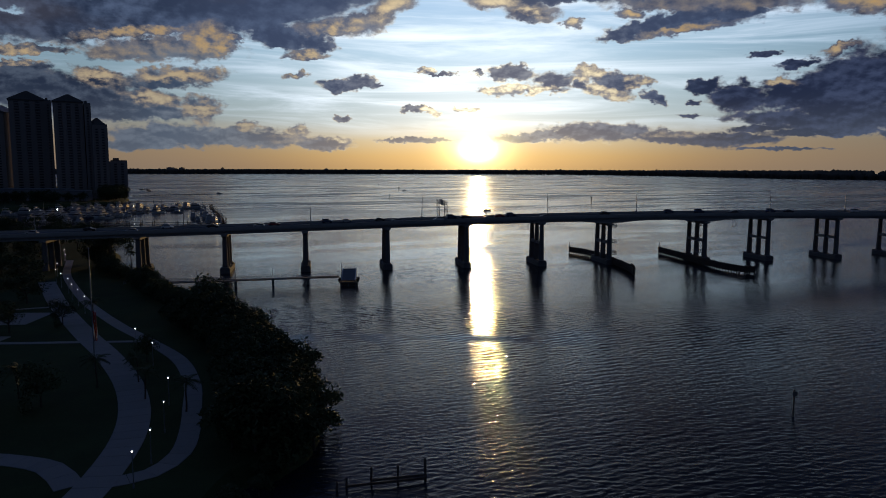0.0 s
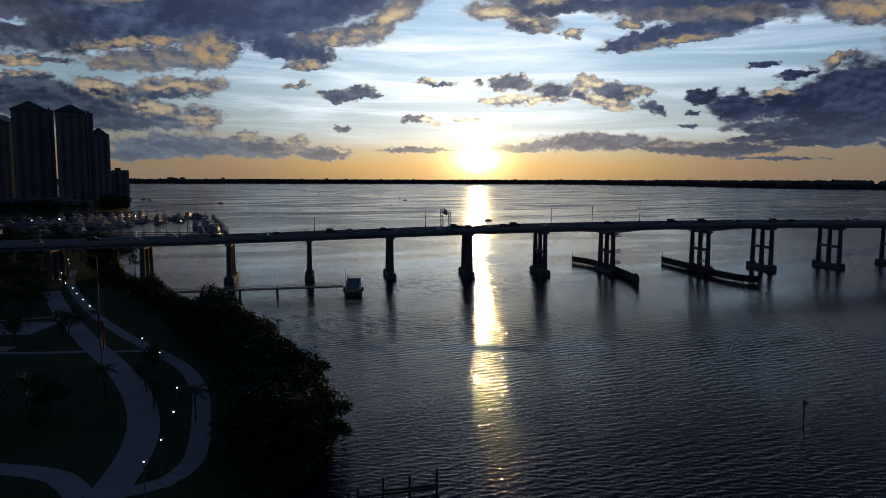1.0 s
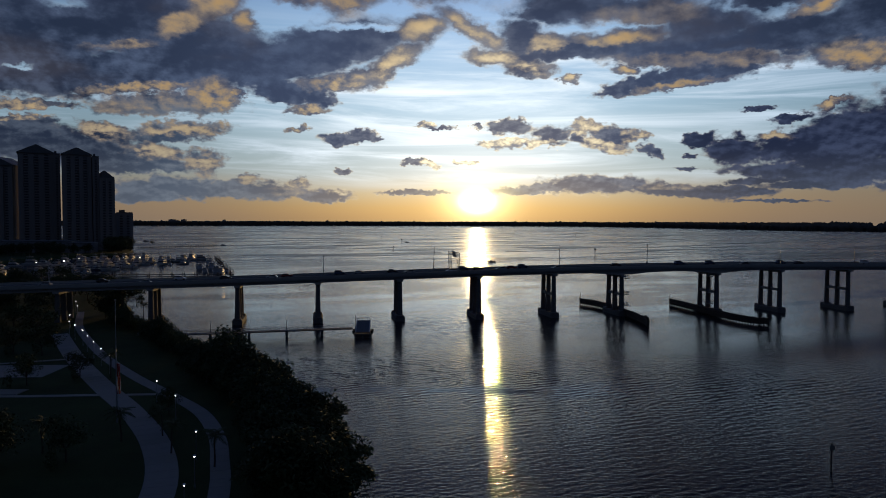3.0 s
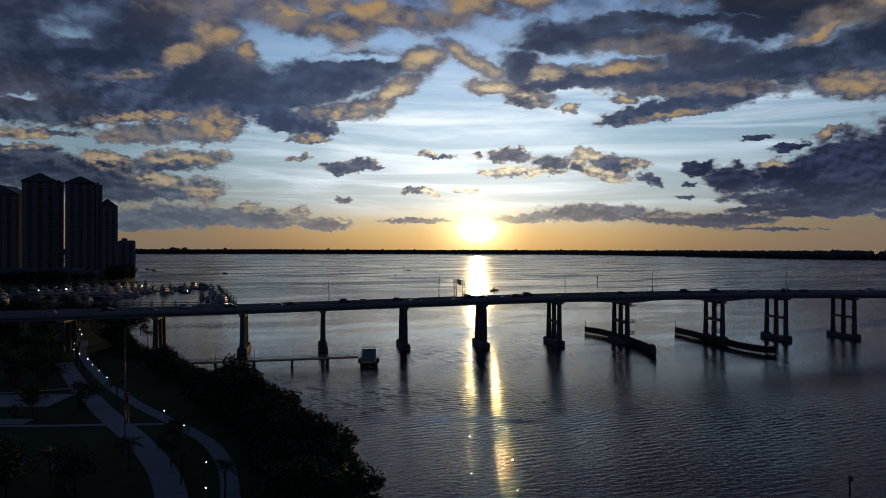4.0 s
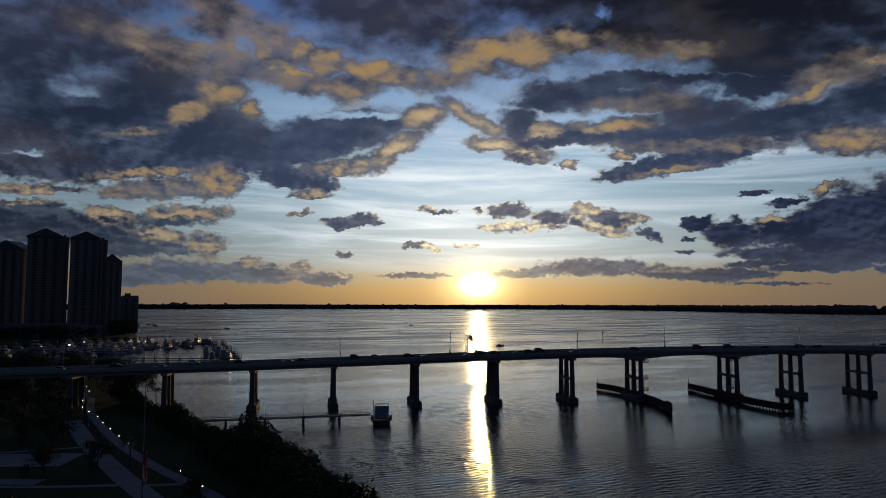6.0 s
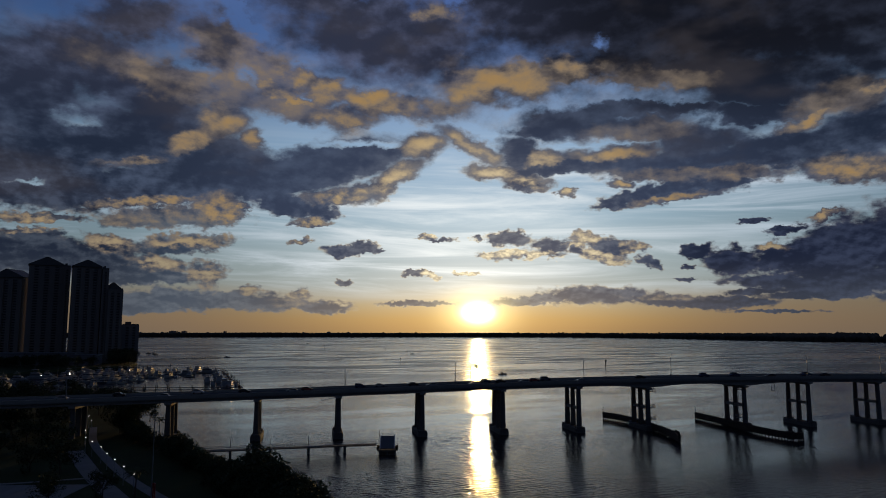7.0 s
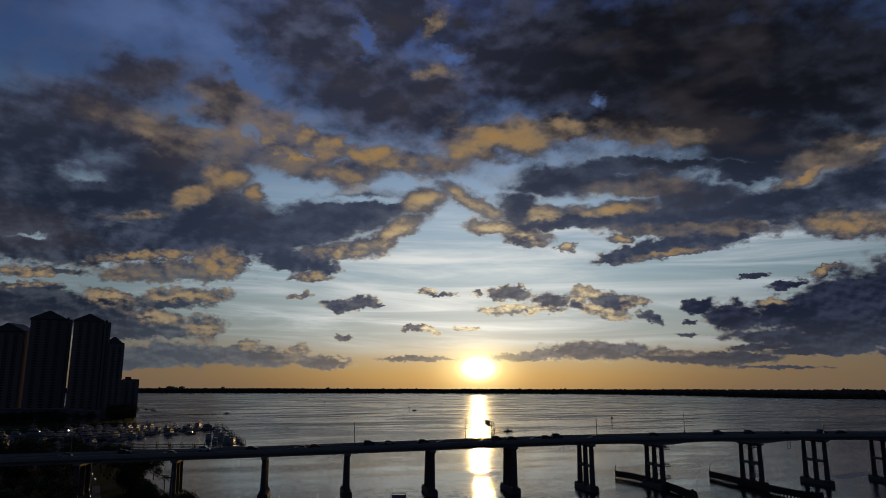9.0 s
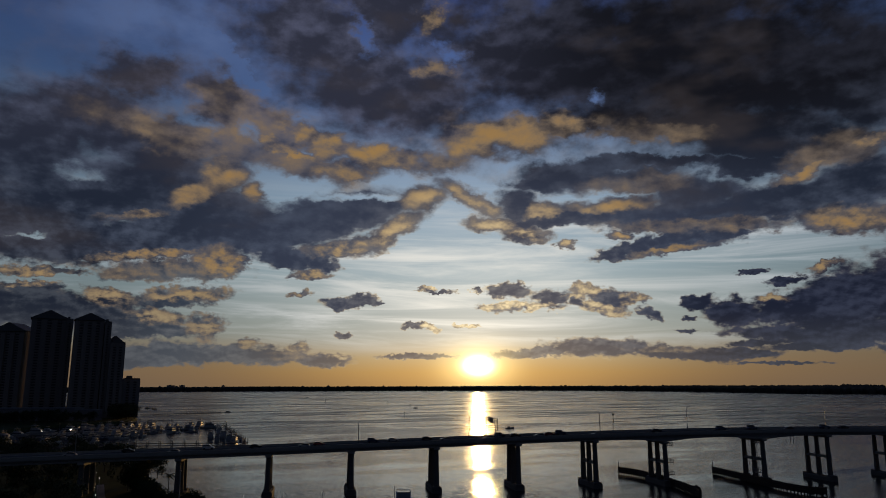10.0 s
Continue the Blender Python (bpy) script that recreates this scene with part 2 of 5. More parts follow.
def build_sky():
    world = bpy.data.worlds.new("sky")
    scene.world = world
    world.use_nodes = True
    tree = world.node_tree
    tree.nodes.clear()
    t = Tree(tree)
    d = t.node("ShaderNodeTexCoord").outputs["Generated"]
    x, y, z = t.split(d)
    az = t.m("MULTIPLY", t.m("ARCTAN2", x, y), 57.29578)
    el = t.m("MULTIPLY", t.m("ARCSINE", t.m("MAXIMUM", z, 0.0005)), 57.29578)
    sun_dir = (math.sin(radians(SUN_AZ)) * math.cos(radians(SUN_EL)), math.cos(radians(SUN_AZ)) * math.cos(radians(SUN_EL)), math.sin(radians(SUN_EL)))
    cosang = t.v("DOT_PRODUCT", d, sun_dir)
    ang = t.m("MULTIPLY", t.m("ARCCOSINE", t.m("MINIMUM", cosang, 0.999999)), 57.29578)
    p = t.xyz(az, el)

    # clear sky: a low warm band, pale above, blue higher up
    clear = t.colors(t.m("DIVIDE", el, 45.0), [
        (0.0, lin(126, 108, 80)), (0.02, lin(140, 122, 88)), (0.045, lin(144, 139, 118)), (0.08, lin(134, 151, 154)),
        (0.2, lin(126, 155, 174)), (0.33, lin(116, 147, 178)), (0.5, lin(64, 97, 152)), (0.68, lin(40, 65, 126)), (1.0, lin(44, 68, 122))])
    side = t.ramp(t.m("ABSOLUTE", t.m("SUBTRACT", az, SUN_AZ)), 3.0, 34.0, 1.0, t.ramp(el, 1.0, 8.0, 0.36, 0.56))
    clear = t.v("SCALE", clear, scale=side)
    off = t.m("MULTIPLY", t.ramp(t.m("ABSOLUTE", t.m("SUBTRACT", az, SUN_AZ)), 7.0, 26.0), t.ramp(el, 1.5, 4.5, 0.75, 0.0))
    clear = t.mix(off, clear, lin(104, 93, 82))
    nishita = t.node("ShaderNodeTexSky")
    nishita.sky_type, nishita.sun_disc = "NISHITA", False
    nishita.sun_elevation, nishita.sun_rotation = radians(SUN_EL), radians(SUN_AZ)
    clear = t.v("ADD", clear, t.v("SCALE", nishita.outputs[0], scale=0.006))
    # high thin streaks
    lean = t.m("ADD", el, t.m("MULTIPLY", az, 0.03))
    streak = t.noise(t.xyz(t.m("MULTIPLY", az, 0.045), t.m("MULTIPLY", lean, 0.62), 3.1), 1.0, 7.0, 0.62, 0.7)
    wide = t.noise(t.xyz(t.m("MULTIPLY", az, 0.04), t.m("MULTIPLY", el, 0.14), 8.0), 1.0, 3.0, 0.5)
    streak = t.m("MULTIPLY", t.ramp(streak, 0.38, 0.74), t.ramp(wide, 0.35, 0.62, 0.35, 1.0))
    streak = t.m("MULTIPLY", t.m("MULTIPLY", streak, t.ramp(el, 11.0, 18.0, 0.95, 0.0)), t.ramp(el, 2.0, 4.0))
    near = t.m("EXPONENT", t.m("MULTIPLY", ang, -0.062))
    thin = t.mix(near, lin(140, 162, 186), lin(255, 250, 240))
    clear = t.mix(streak, clear, thin)
    # a pale veil high on the left
    veil = t.v("LENGTH", t.v("MULTIPLY", t.v("SUBTRACT", p, (-23.0, 27.0, 0.0)), (0.09, 0.26, 0.0)))
    soft = t.noise(t.v("MULTIPLY", p, (0.16, 0.3, 1.0)), 1.0, 5.0, 0.55)
    veil = t.m("MULTIPLY", t.ramp(veil, 0.2, 1.25, 1.0, 0.0), t.ramp(soft, 0.3, 0.62, 0.25, 0.8))
    clear = t.mix(veil, clear, lin(78, 101, 148))
    # light spread round the sun
    glow = t.m("EXPONENT", t.m("MULTIPLY", ang, -0.13))
    clear = t.v("ADD", clear, t.v("SCALE", t.mix(t.ramp(el, 1.0, 5.0), (0.32, 0.235, 0.07), (0.38, 0.38, 0.35)), scale=glow))

    # clouds
    n = t.node("ShaderNodeGroup")
    n.node_tree = cloud_group()
    t.put(n.inputs[0], p)
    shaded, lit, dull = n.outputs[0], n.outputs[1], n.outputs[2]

    def lumps(at):
        """The rounded heads of the clouds, finer towards the horizon."""
        f = t.ramp(t.split(at)[1], 5.0, 19.0)
        return t.ramp(f, 0.0, 1.0, t.noise(t.v("MULTIPLY", at, (0.75, 1.2, 1.0)), 1.0, 7.0, 0.58), t.noise(t.v("MULTIPLY", at, (0.25, 0.40, 1.0)), 1.0, 7.0, 0.54), smooth=False)

    thick = t.m("SMOOTH_MAX", shaded, t.m("SUBTRACT", t.m("MAXIMUM", lit, dull), t.ramp(el, 9.0, 18.0, 0.0, 0.12)), 0.5)
    blur = t.ramp(el, 7.0, 24.0, 0.36, 0.85)
    cover = t.ramp(thick, t.ramp(el, 7.0, 24.0, -0.10, -0.30), blur)
    # relief of the billows: light comes from the sun low down, and over the heads of the low clouds
    up = t.ramp(el, 7.0, 12.0)
    to_sun = t.v("NORMALIZE", t.v("SUBTRACT", (SUN_AZ, SUN_EL - 3.0, 0.0), p))
    toward = t.mix(up, t.v("NORMALIZE", t.v("ADD", t.v("SCALE", to_sun, scale=0.6), (0.0, 1.0, 0.0))), to_sun)
    small = t.v("SCALE", toward, scale=t.ramp(el, 3.0, 20.0, 0.26, 0.85, smooth=False))
    humps = t.m("SUBTRACT", lumps(p), lumps(t.v("ADD", p, small)))
    billow = t.ramp(t.ramp(el, 5.0, 19.0), 0.0, 1.0, t.noise(t.v("MULTIPLY", p, (0.28, 0.6, 1.0)), 1.0, 6.0, 0.56), t.noise(t.v("MULTIPLY", p, (0.10, 0.19, 1.0)), 1.0, 6.0, 0.55), smooth=False)
    tone = t.m("ADD", t.m("ADD", 0.42, t.m("MULTIPLY", t.m("SUBTRACT", billow, 0.5), 2.4)), t.m("MULTIPLY", humps, 2.2))
    tone = t.m("ADD", tone, t.m("MULTIPLY", t.m("SUBTRACT", 0.55, shaded), 0.40))
    grain = t.m("MULTIPLY", t.m("SUBTRACT", lumps(t.v("ADD", p, (7.0, 3.0, 0.0))), 0.5), 1.3)
    detail = t.ramp(t.m("ADD", t.m("MULTIPLY", humps, 3.6), grain), t.ramp(el, 8.0, 14.0, -0.55, -0.75), t.ramp(el, 8.0, 14.0, 0.6, 0.8), 0.15, 1.35, smooth=False)
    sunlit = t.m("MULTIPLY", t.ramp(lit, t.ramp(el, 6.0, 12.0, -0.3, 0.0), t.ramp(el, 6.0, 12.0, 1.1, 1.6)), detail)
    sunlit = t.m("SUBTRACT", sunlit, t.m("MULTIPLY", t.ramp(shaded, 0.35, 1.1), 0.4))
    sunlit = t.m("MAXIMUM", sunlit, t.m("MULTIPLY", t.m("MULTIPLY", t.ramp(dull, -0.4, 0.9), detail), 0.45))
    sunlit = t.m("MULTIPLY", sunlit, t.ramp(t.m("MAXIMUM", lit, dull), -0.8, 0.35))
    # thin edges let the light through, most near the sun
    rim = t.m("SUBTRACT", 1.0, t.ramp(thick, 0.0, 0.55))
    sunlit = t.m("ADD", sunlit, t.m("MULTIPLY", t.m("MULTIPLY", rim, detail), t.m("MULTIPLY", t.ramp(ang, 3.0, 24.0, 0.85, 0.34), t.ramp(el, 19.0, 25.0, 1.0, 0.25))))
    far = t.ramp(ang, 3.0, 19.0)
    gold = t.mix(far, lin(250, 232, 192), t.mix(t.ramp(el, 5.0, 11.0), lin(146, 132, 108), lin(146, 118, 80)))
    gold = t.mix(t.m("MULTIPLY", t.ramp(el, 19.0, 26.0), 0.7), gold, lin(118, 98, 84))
    warm = t.mix(far, lin(186, 170, 146), lin(118, 105, 92))
    grey = t.mix(far, lin(128, 127, 130), lin(66, 76, 97))
    shade = t.mix(t.ramp(ang, 3.0, 16.0), lin(92, 91, 100), lin(50, 58, 78))
    shade = t.mix(t.ramp(ang, 16.0, 32.0), shade, lin(30, 38, 55))
    top = t.mix(t.ramp(az, -8.0, 18.0), lin(43, 47, 64), lin(18, 20, 28))
    shade = t.mix(t.ramp(el, 13.0, 22.0), shade, top)
    grey = t.mix(t.ramp(el, 14.0, 24.0), grey, t.mix(t.ramp(az, -6.0, 18.0), lin(76, 82, 108), lin(33, 36, 48)))
    bank = t.m("MULTIPLY", t.ramp(az, 15.0, 22.0), t.ramp(el, 9.0, 11.0, 1.0, 0.0))
    shade = t.mix(bank, shade, lin(27, 33, 51))
    grey = t.mix(bank, grey, lin(48, 55, 76))
    bank = t.m("MULTIPLY", t.ramp(az, -18.0, -8.0, 1.0, 0.0), t.ramp(el, 8.0, 10.0, 1.0, 0.0))
    shade = t.mix(bank, shade, t.mix(t.ramp(az, -27.0, -20.0), lin(30, 37, 52), lin(50, 60, 76)))
    grey = t.mix(bank, grey, t.mix(t.ramp(az, -27.0, -20.0), lin(60, 67, 80), lin(86, 92, 102)))
    cloud = t.mix(t.ramp(tone, 0.0, 1.0), shade, grey)
    # a brown cast where light sifts through from below
    cast = t.noise(t.v("MULTIPLY", p, (0.07, 0.16, 1.0)), 1.0, 4.0, 0.55)
    cloud = t.mix(t.m("MULTIPLY", t.ramp(cast, 0.5, 0.66), t.ramp(el, 6.0, 11.0, 0.0, 0.4)), cloud, lin(62, 58, 62))
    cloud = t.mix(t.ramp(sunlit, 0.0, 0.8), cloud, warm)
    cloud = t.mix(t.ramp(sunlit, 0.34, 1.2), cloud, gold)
    # low clouds far off pale into the haze
    haze = t.mix(t.ramp(ang, 2.0, 26.0), lin(200, 172, 128), lin(112, 116, 122))
    cloud = t.mix(t.m("MULTIPLY", t.ramp(el, 0.5, 6.0, 1.0, 0.0), t.ramp(az, -14.0, 4.0, 0.30, 0.22)), cloud, haze)
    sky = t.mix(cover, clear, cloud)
    # the sun's own blaze
    flat = t.v("MULTIPLY", t.v("SUBTRACT", p, (SUN_AZ, SUN_EL, 0.0)), (0.8, 1.25, 0.0))
    wide_r = t.v("LENGTH", flat)
    sky = t.v("ADD", sky, t.v("SCALE", (1.0, 0.80, 0.36), scale=t.m("MULTIPLY", 0.9, t.m("EXPONENT", t.m("MULTIPLY", t.m("POWER", t.m("DIVIDE", wide_r, 2.0), 2.0), -1.0)))))
    sky = t.v("ADD", sky, t.v("SCALE", (1.0, 0.90, 0.66), scale=t.m("MULTIPLY", 6.0, t.m("EXPONENT", t.m("MULTIPLY", t.m("POWER", t.m("DIVIDE", wide_r, 0.72), 2.0), -1.0)))))
    # the evening side of the sky, behind
    sky = t.mix(t.ramp(cosang, -0.1, 0.72), lin(33, 42, 61), sky)
    out = t.node("ShaderNodeOutputWorld")
    bg = t.node("ShaderNodeBackground")
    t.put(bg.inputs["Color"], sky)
    bg.inputs["Strength"].default_value = 1.0
    tree.links.new(bg.outputs[0], out.inputs[0])



build_sky()
sun = new("sun", bpy.data.lights.new("sun", "SUN"))
sun.data.energy, sun.data.angle, sun.data.color = 0.8, radians(0.53), (1.0, 0.61, 0.22)
sun.matrix_world = look((0, 0, 0), (-math.sin(radians(SUN_AZ)), -math.cos(radians(SUN_AZ)), -math.tan(radians(SUN_EL))))


# ---- materials ----
def material(name, base, rough=0.7, metal=0.0, vary=0.25, scale=0.8, bump=0.1, fine=12.0, spec=0.5, random_tint=0.0):
    """A surface with stains at one scale, grain at a finer one, and a fine relief."""
    mat = bpy.data.materials.new(name)
    mat.use_nodes = True
    tree = mat.node_tree
    tree.nodes.clear()
    t = Tree(tree)
    at = t.node("ShaderNodeTexCoord").outputs["Object"]
    stain = t.noise(at, scale, 5.0, 0.6, 0.4)
    grain = t.noise(at, fine, 4.0, 0.6)
    both = t.m("ADD", t.m("MULTIPLY", t.m("SUBTRACT", stain, 0.5), 2.0 * vary), t.m("MULTIPLY", t.m("SUBTRACT", grain, 0.5), vary))
    if random_tint:
        both = t.m("ADD", both, t.m("MULTIPLY", t.m("SUBTRACT", t.node("ShaderNodeObjectInfo").outputs["Random"], 0.5), random_tint))
    col = t.v("SCALE", base, scale=t.m("ADD", 1.0, both))
    bsdf = t.node("ShaderNodeBsdfPrincipled")
    t.put(bsdf.inputs["Base Color"], col)
    t.put(bsdf.inputs["Roughness"], t.m("ADD", rough, t.m("MULTIPLY", t.m("SUBTRACT", stain, 0.5), 0.2), clamp=True))
    bsdf.inputs["Metallic"].default_value = metal
    bsdf.inputs["Specular IOR Level"].default_value = spec
    if bump:
        b = t.node("ShaderNodeBump")
        b.inputs["Strength"].default_value = bump
        b.inputs["Distance"].default_value = 0.05
        t.put(b.inputs["Height"], grain)
        t.put(bsdf.inputs["Normal"], b.outputs[0])
    out = t.node("ShaderNodeOutputMaterial")
    tree.links.new(bsdf.outputs[0], out.inputs[0])
    return mat


def glowing(name, color, strength):
    mat = bpy.data.materials.new(name)
    mat.use_nodes = True
    tree = mat.node_tree
    tree.nodes.clear()
    t = Tree(tree)
    e = t.node("ShaderNodeEmission")
    e.inputs[0].default_value = (*color, 1)
    e.inputs[1].default_value = strength
    tree.links.new(e.outputs[0], t.node("ShaderNodeOutputMaterial").inputs[0])
    return mat


def water_material():
    """River water: wind ripples at several lengths, calmer slicks between them."""
    mat = bpy.data.materials.new("water")
    mat.use_nodes = True
    tree = mat.node_tree
    tree.nodes.clear()
    t = Tree(tree)
    at = t.node("ShaderNodeTexCoord").outputs["Object"]
    turn = t.node("ShaderNodeMapping")
    t.put(turn.inputs["Vector"], at)
    turn.inputs["Rotation"].default_value = (0, 0, radians(-26))
    w = turn.outputs[0]
    mid = t.noise(t.v("MULTIPLY", w, (0.36, 0.95, 1.0)), 1.0, 3.0, 0.55, 0.3)
    small = t.noise(t.v("MULTIPLY", w, (1.1, 2.7, 1.0)), 1.0, 3.0, 0.6, 0.2)
    long = t.noise(t.v("MULTIPLY", w, (0.22, 0.6, 1.0)), 1.0, 3.0, 0.55, 0.3)
    out_there = t.ramp(t.split(at)[1], 130.0, 300.0)
    h = t.m("ADD", t.m("MULTIPLY", mid, t.ramp(out_there, 0.0, 1.0, 0.17, 0.22, smooth=False)), t.m("MULTIPLY", small, 0.17))
    h = t.m("ADD", h, t.m("MULTIPLY", long, t.m("MULTIPLY", out_there, 0.34)))
    # slicks: long calm streaks between wind-roughened water
    x, y, _ = t.split(at)
    patch = t.noise(t.v("MULTIPLY", w, (0.0035, 0.011, 1.0)), 1.0, 5.0, 0.6, 1.6)
    streaks = t.noise(t.v("MULTIPLY", w, (0.0032, 0.014, 1.0)), 1.0, 4.0, 0.6, 3.0)
    wind = t.m("MULTIPLY", t.ramp(patch, 0.40, 0.54, 0.35, 1.0), t.ramp(streaks, 0.40, 0.50, 0.45, 1.0))
    near_wind = t.ramp(patch, 0.38, 0.58, 0.7, 1.0)
    wind = t.ramp(t.ramp(y, 150.0, 360.0), 0.0, 1.0, near_wind, wind, smooth=False)
    # one calm ribbon lies across the river on the near side of the bridge
    ribbon = t.m("ADD", t.m("SUBTRACT", t.m("SUBTRACT", y, t.m("ADD", 152.0, t.m("MULTIPLY", t.noise(t.v("MULTIPLY", w, (0.05, 0.09, 1.0)), 1.0, 4.0, 0.6), 22.0))), t.m("MULTIPLY", x, 0.12)), t.m("MULTIPLY", t.m("SINE", t.m("MULTIPLY", x, 0.06)), 3.0))
    ribbon = t.m("MULTIPLY", t.ramp(t.m("ABSOLUTE", ribbon), 1.5, 6.5, 0.8, 0.0), t.ramp(t.m("ABSOLUTE", t.m("ADD", x, 5.0)), 30.0, 70.0, 1.0, 0.0))
    wind = t.m("MULTIPLY", wind, t.m("SUBTRACT", 1.0, ribbon))
    b = t.node("ShaderNodeBump")
    b.inputs["Distance"].default_value = 1.0
    t.put(b.inputs["Strength"], t.m("MULTIPLY", wind, t.ramp(y, 120.0, 250.0, 0.46, 0.36)))
    t.put(b.inputs["Height"], h)
    bsdf = t.node("ShaderNodeBsdfPrincipled")
    bsdf.inputs["Base Color"].default_value = (0.012, 0.018, 0.027, 1)
    bsdf.inputs["IOR"].default_value = 1.333
    grain = t.m("ADD", t.ramp(y, 120.0, 420.0, 0.07, 0.13), t.ramp(y, 330.0, 800.0, 0.0, 0.19))
    t.put(bsdf.inputs["Roughness"], t.m("MULTIPLY", grain, t.m("ADD", 0.25, t.m("MULTIPLY", wind, 0.75))))
    t.put(bsdf.inputs["Normal"], b.outputs[0])
    tree.links.new(bsdf.outputs[0], t.node("ShaderNodeOutputMaterial").inputs[0])
    return mat


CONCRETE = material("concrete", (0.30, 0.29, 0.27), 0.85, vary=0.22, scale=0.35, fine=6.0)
# darker base colour, for columns, footings and plinths
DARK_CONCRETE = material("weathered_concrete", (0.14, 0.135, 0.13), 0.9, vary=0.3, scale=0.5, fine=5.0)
ASPHALT = material("asphalt", (0.05, 0.05, 0.052), 0.85, vary=0.25, scale=0.2, fine=15.0)
STEEL = material("galvanised_steel", (0.30, 0.31, 0.32), 0.5, 0.8, vary=0.15, scale=1.5)
TIMBER = material("tarred_timber", (0.09, 0.07, 0.055), 0.9, vary=0.4, scale=1.2, fine=9.0, random_tint=0.4)
DECKING = material("dock_boards", (0.20, 0.17, 0.14), 0.85, vary=0.3, scale=1.0, random_tint=0.3)
GRASS = material("lawn", (0.035, 0.05, 0.02), 1.0, vary=0.5, scale=0.09, fine=3.0, spec=0.1)
SOIL = material("bank_soil", (0.06, 0.05, 0.04), 1.0, vary=0.4, scale=0.3, spec=0.1)
PAVING = material("path_concrete", (0.20, 0.195, 0.185), 0.9, vary=0.15, scale=0.5, fine=8.0, random_tint=0.12)
BARK = material("bark", (0.08, 0.065, 0.05), 0.95, vary=0.4, scale=3.0, spec=0.2)
LEAF = material("leaves", (0.045, 0.06, 0.022), 0.75, vary=0.5, scale=0.7, fine=4.0, bump=0.0, spec=0.2, random_tint=0.5)
FROND = material("palm_fronds", (0.05, 0.065, 0.025), 0.7, vary=0.4, scale=0.9, bump=0.0, spec=0.2, random_tint=0.3)
STUCCO = material("tower_stucco", (0.25, 0.22, 0.20), 0.85, vary=0.12, scale=0.05, fine=0.8)
STUCCO_GREY = material("grey_stucco", (0.24, 0.24, 0.25), 0.85, vary=0.12, scale=0.05, fine=0.8)
ROOFING = material("roof_metal", (0.12, 0.12, 0.12), 0.6, vary=0.2, scale=0.2)
GLASS = material("dark_glass", (0.02, 0.025, 0.03), 0.12, vary=0.1, scale=0.3, bump=0.0)
GELCOAT = material("white_hull", (0.32, 0.33, 0.34), 0.3, vary=0.08, scale=0.5, bump=0.0, random_tint=0.2)
HULL_DARK = material("dark_hull", (0.05, 0.06, 0.09), 0.3, vary=0.15, scale=0.5, bump=0.0, random_tint=0.4)
RUBBER = material("rubber", (0.02, 0.02, 0.02), 0.9, vary=0.2)
# base colour raised to stand in for haze over the far woods
FOREST = material("far_woods", (0.095, 0.085, 0.07), 1.0, vary=0.4, scale=0.02, fine=0.2, bump=0.0, spec=0.1)
RED_CLOTH = material("red_cloth", (0.30, 0.03, 0.03), 0.8, vary=0.2, scale=2.0)
WHITE_CLOTH = material("white_cloth", (0.7, 0.7, 0.7), 0.8, vary=0.1, scale=2.0)
LAMP_GLOW = glowing("lamp_glow", (1.0, 0.93, 0.82), 4.0)
WARM_GLOW = glowing("warm_window_glow", (1.0, 0.78, 0.45), 1.5)
WATER = water_material()


# ---- building helpers ----
def part(name, bm, material, parent=None, label="", at=None):
    """Link a bmesh as one mesh object, under a thing or a part."""
    mesh = bpy.data.meshes.new(name)
    bm.to_mesh(mesh)
    bm.free()
    mesh.materials.append(material)
    ob = new(name, mesh)
    if at is not None:
        ob.matrix_basis = at
    if parent is not None:
        ob.parent = parent
    return tagged(ob, label)


def again(ob, m, parent=None):
    """Another object on the same mesh."""
    o = new(ob.name.split(".")[0], ob.data)
    o.matrix_basis = m
    if parent is not None:
        o.parent = parent
    for key in ("label", "kind"):
        if key in ob:
            o[key] = ob[key]
    return o


def thing(name, m, label, category, group="", kind=""):
    ob = new(name)
    ob.empty_display_size = 0.5
    ob.matrix_basis = m
    return tagged(ob, label, category, group, kind)


def box(bm, c, size, turn=0.0, top=(1.0, 1.0)):
    """A box centred at c; top scales its upper face."""
    vs = []
    R = Matrix.Rotation(turn, 3, "Z")
    for dz in (-0.5, 0.5):
        k = top if dz > 0 else (1.0, 1.0)
        for dx, dy in ((-0.5, -0.5), (0.5, -0.5), (0.5, 0.5), (-0.5, 0.5)):
            vs.append(bm.verts.new(Vector(c) + R @ Vector((dx * size[0] * k[0], dy * size[1] * k[1], dz * size[2]))))
    for f in ((3, 2, 1, 0), (4, 5, 6, 7), (0, 1, 5, 4), (1, 2, 6, 5), (2, 3, 7, 6), (3, 0, 4, 7)):
        bm.faces.new([vs[i] for i in f])
    return bm


def rod(bm, a, b, r0, r1=None, sides=8):
    """A tapered round bar from a to b."""
    a, b = Vector(a), Vector(b)
    r1 = r0 if r1 is None else r1
    q = (b - a).to_track_quat("Z", "Y").to_matrix()
    rings = []
    for c, r in ((a, r0), (b, r1)):
        rings.append([bm.verts.new(c + q @ Vector((r * math.cos(2 * math.pi * i / sides), r * math.sin(2 * math.pi * i / sides), 0))) for i in range(sides)])
    for i in range(sides):
        j = (i + 1) % sides
        bm.faces.new((rings[0][i], rings[0][j], rings[1][j], rings[1][i]))
    bm.faces.new(rings[0][::-1])
    bm.faces.new(rings[1])
    return bm


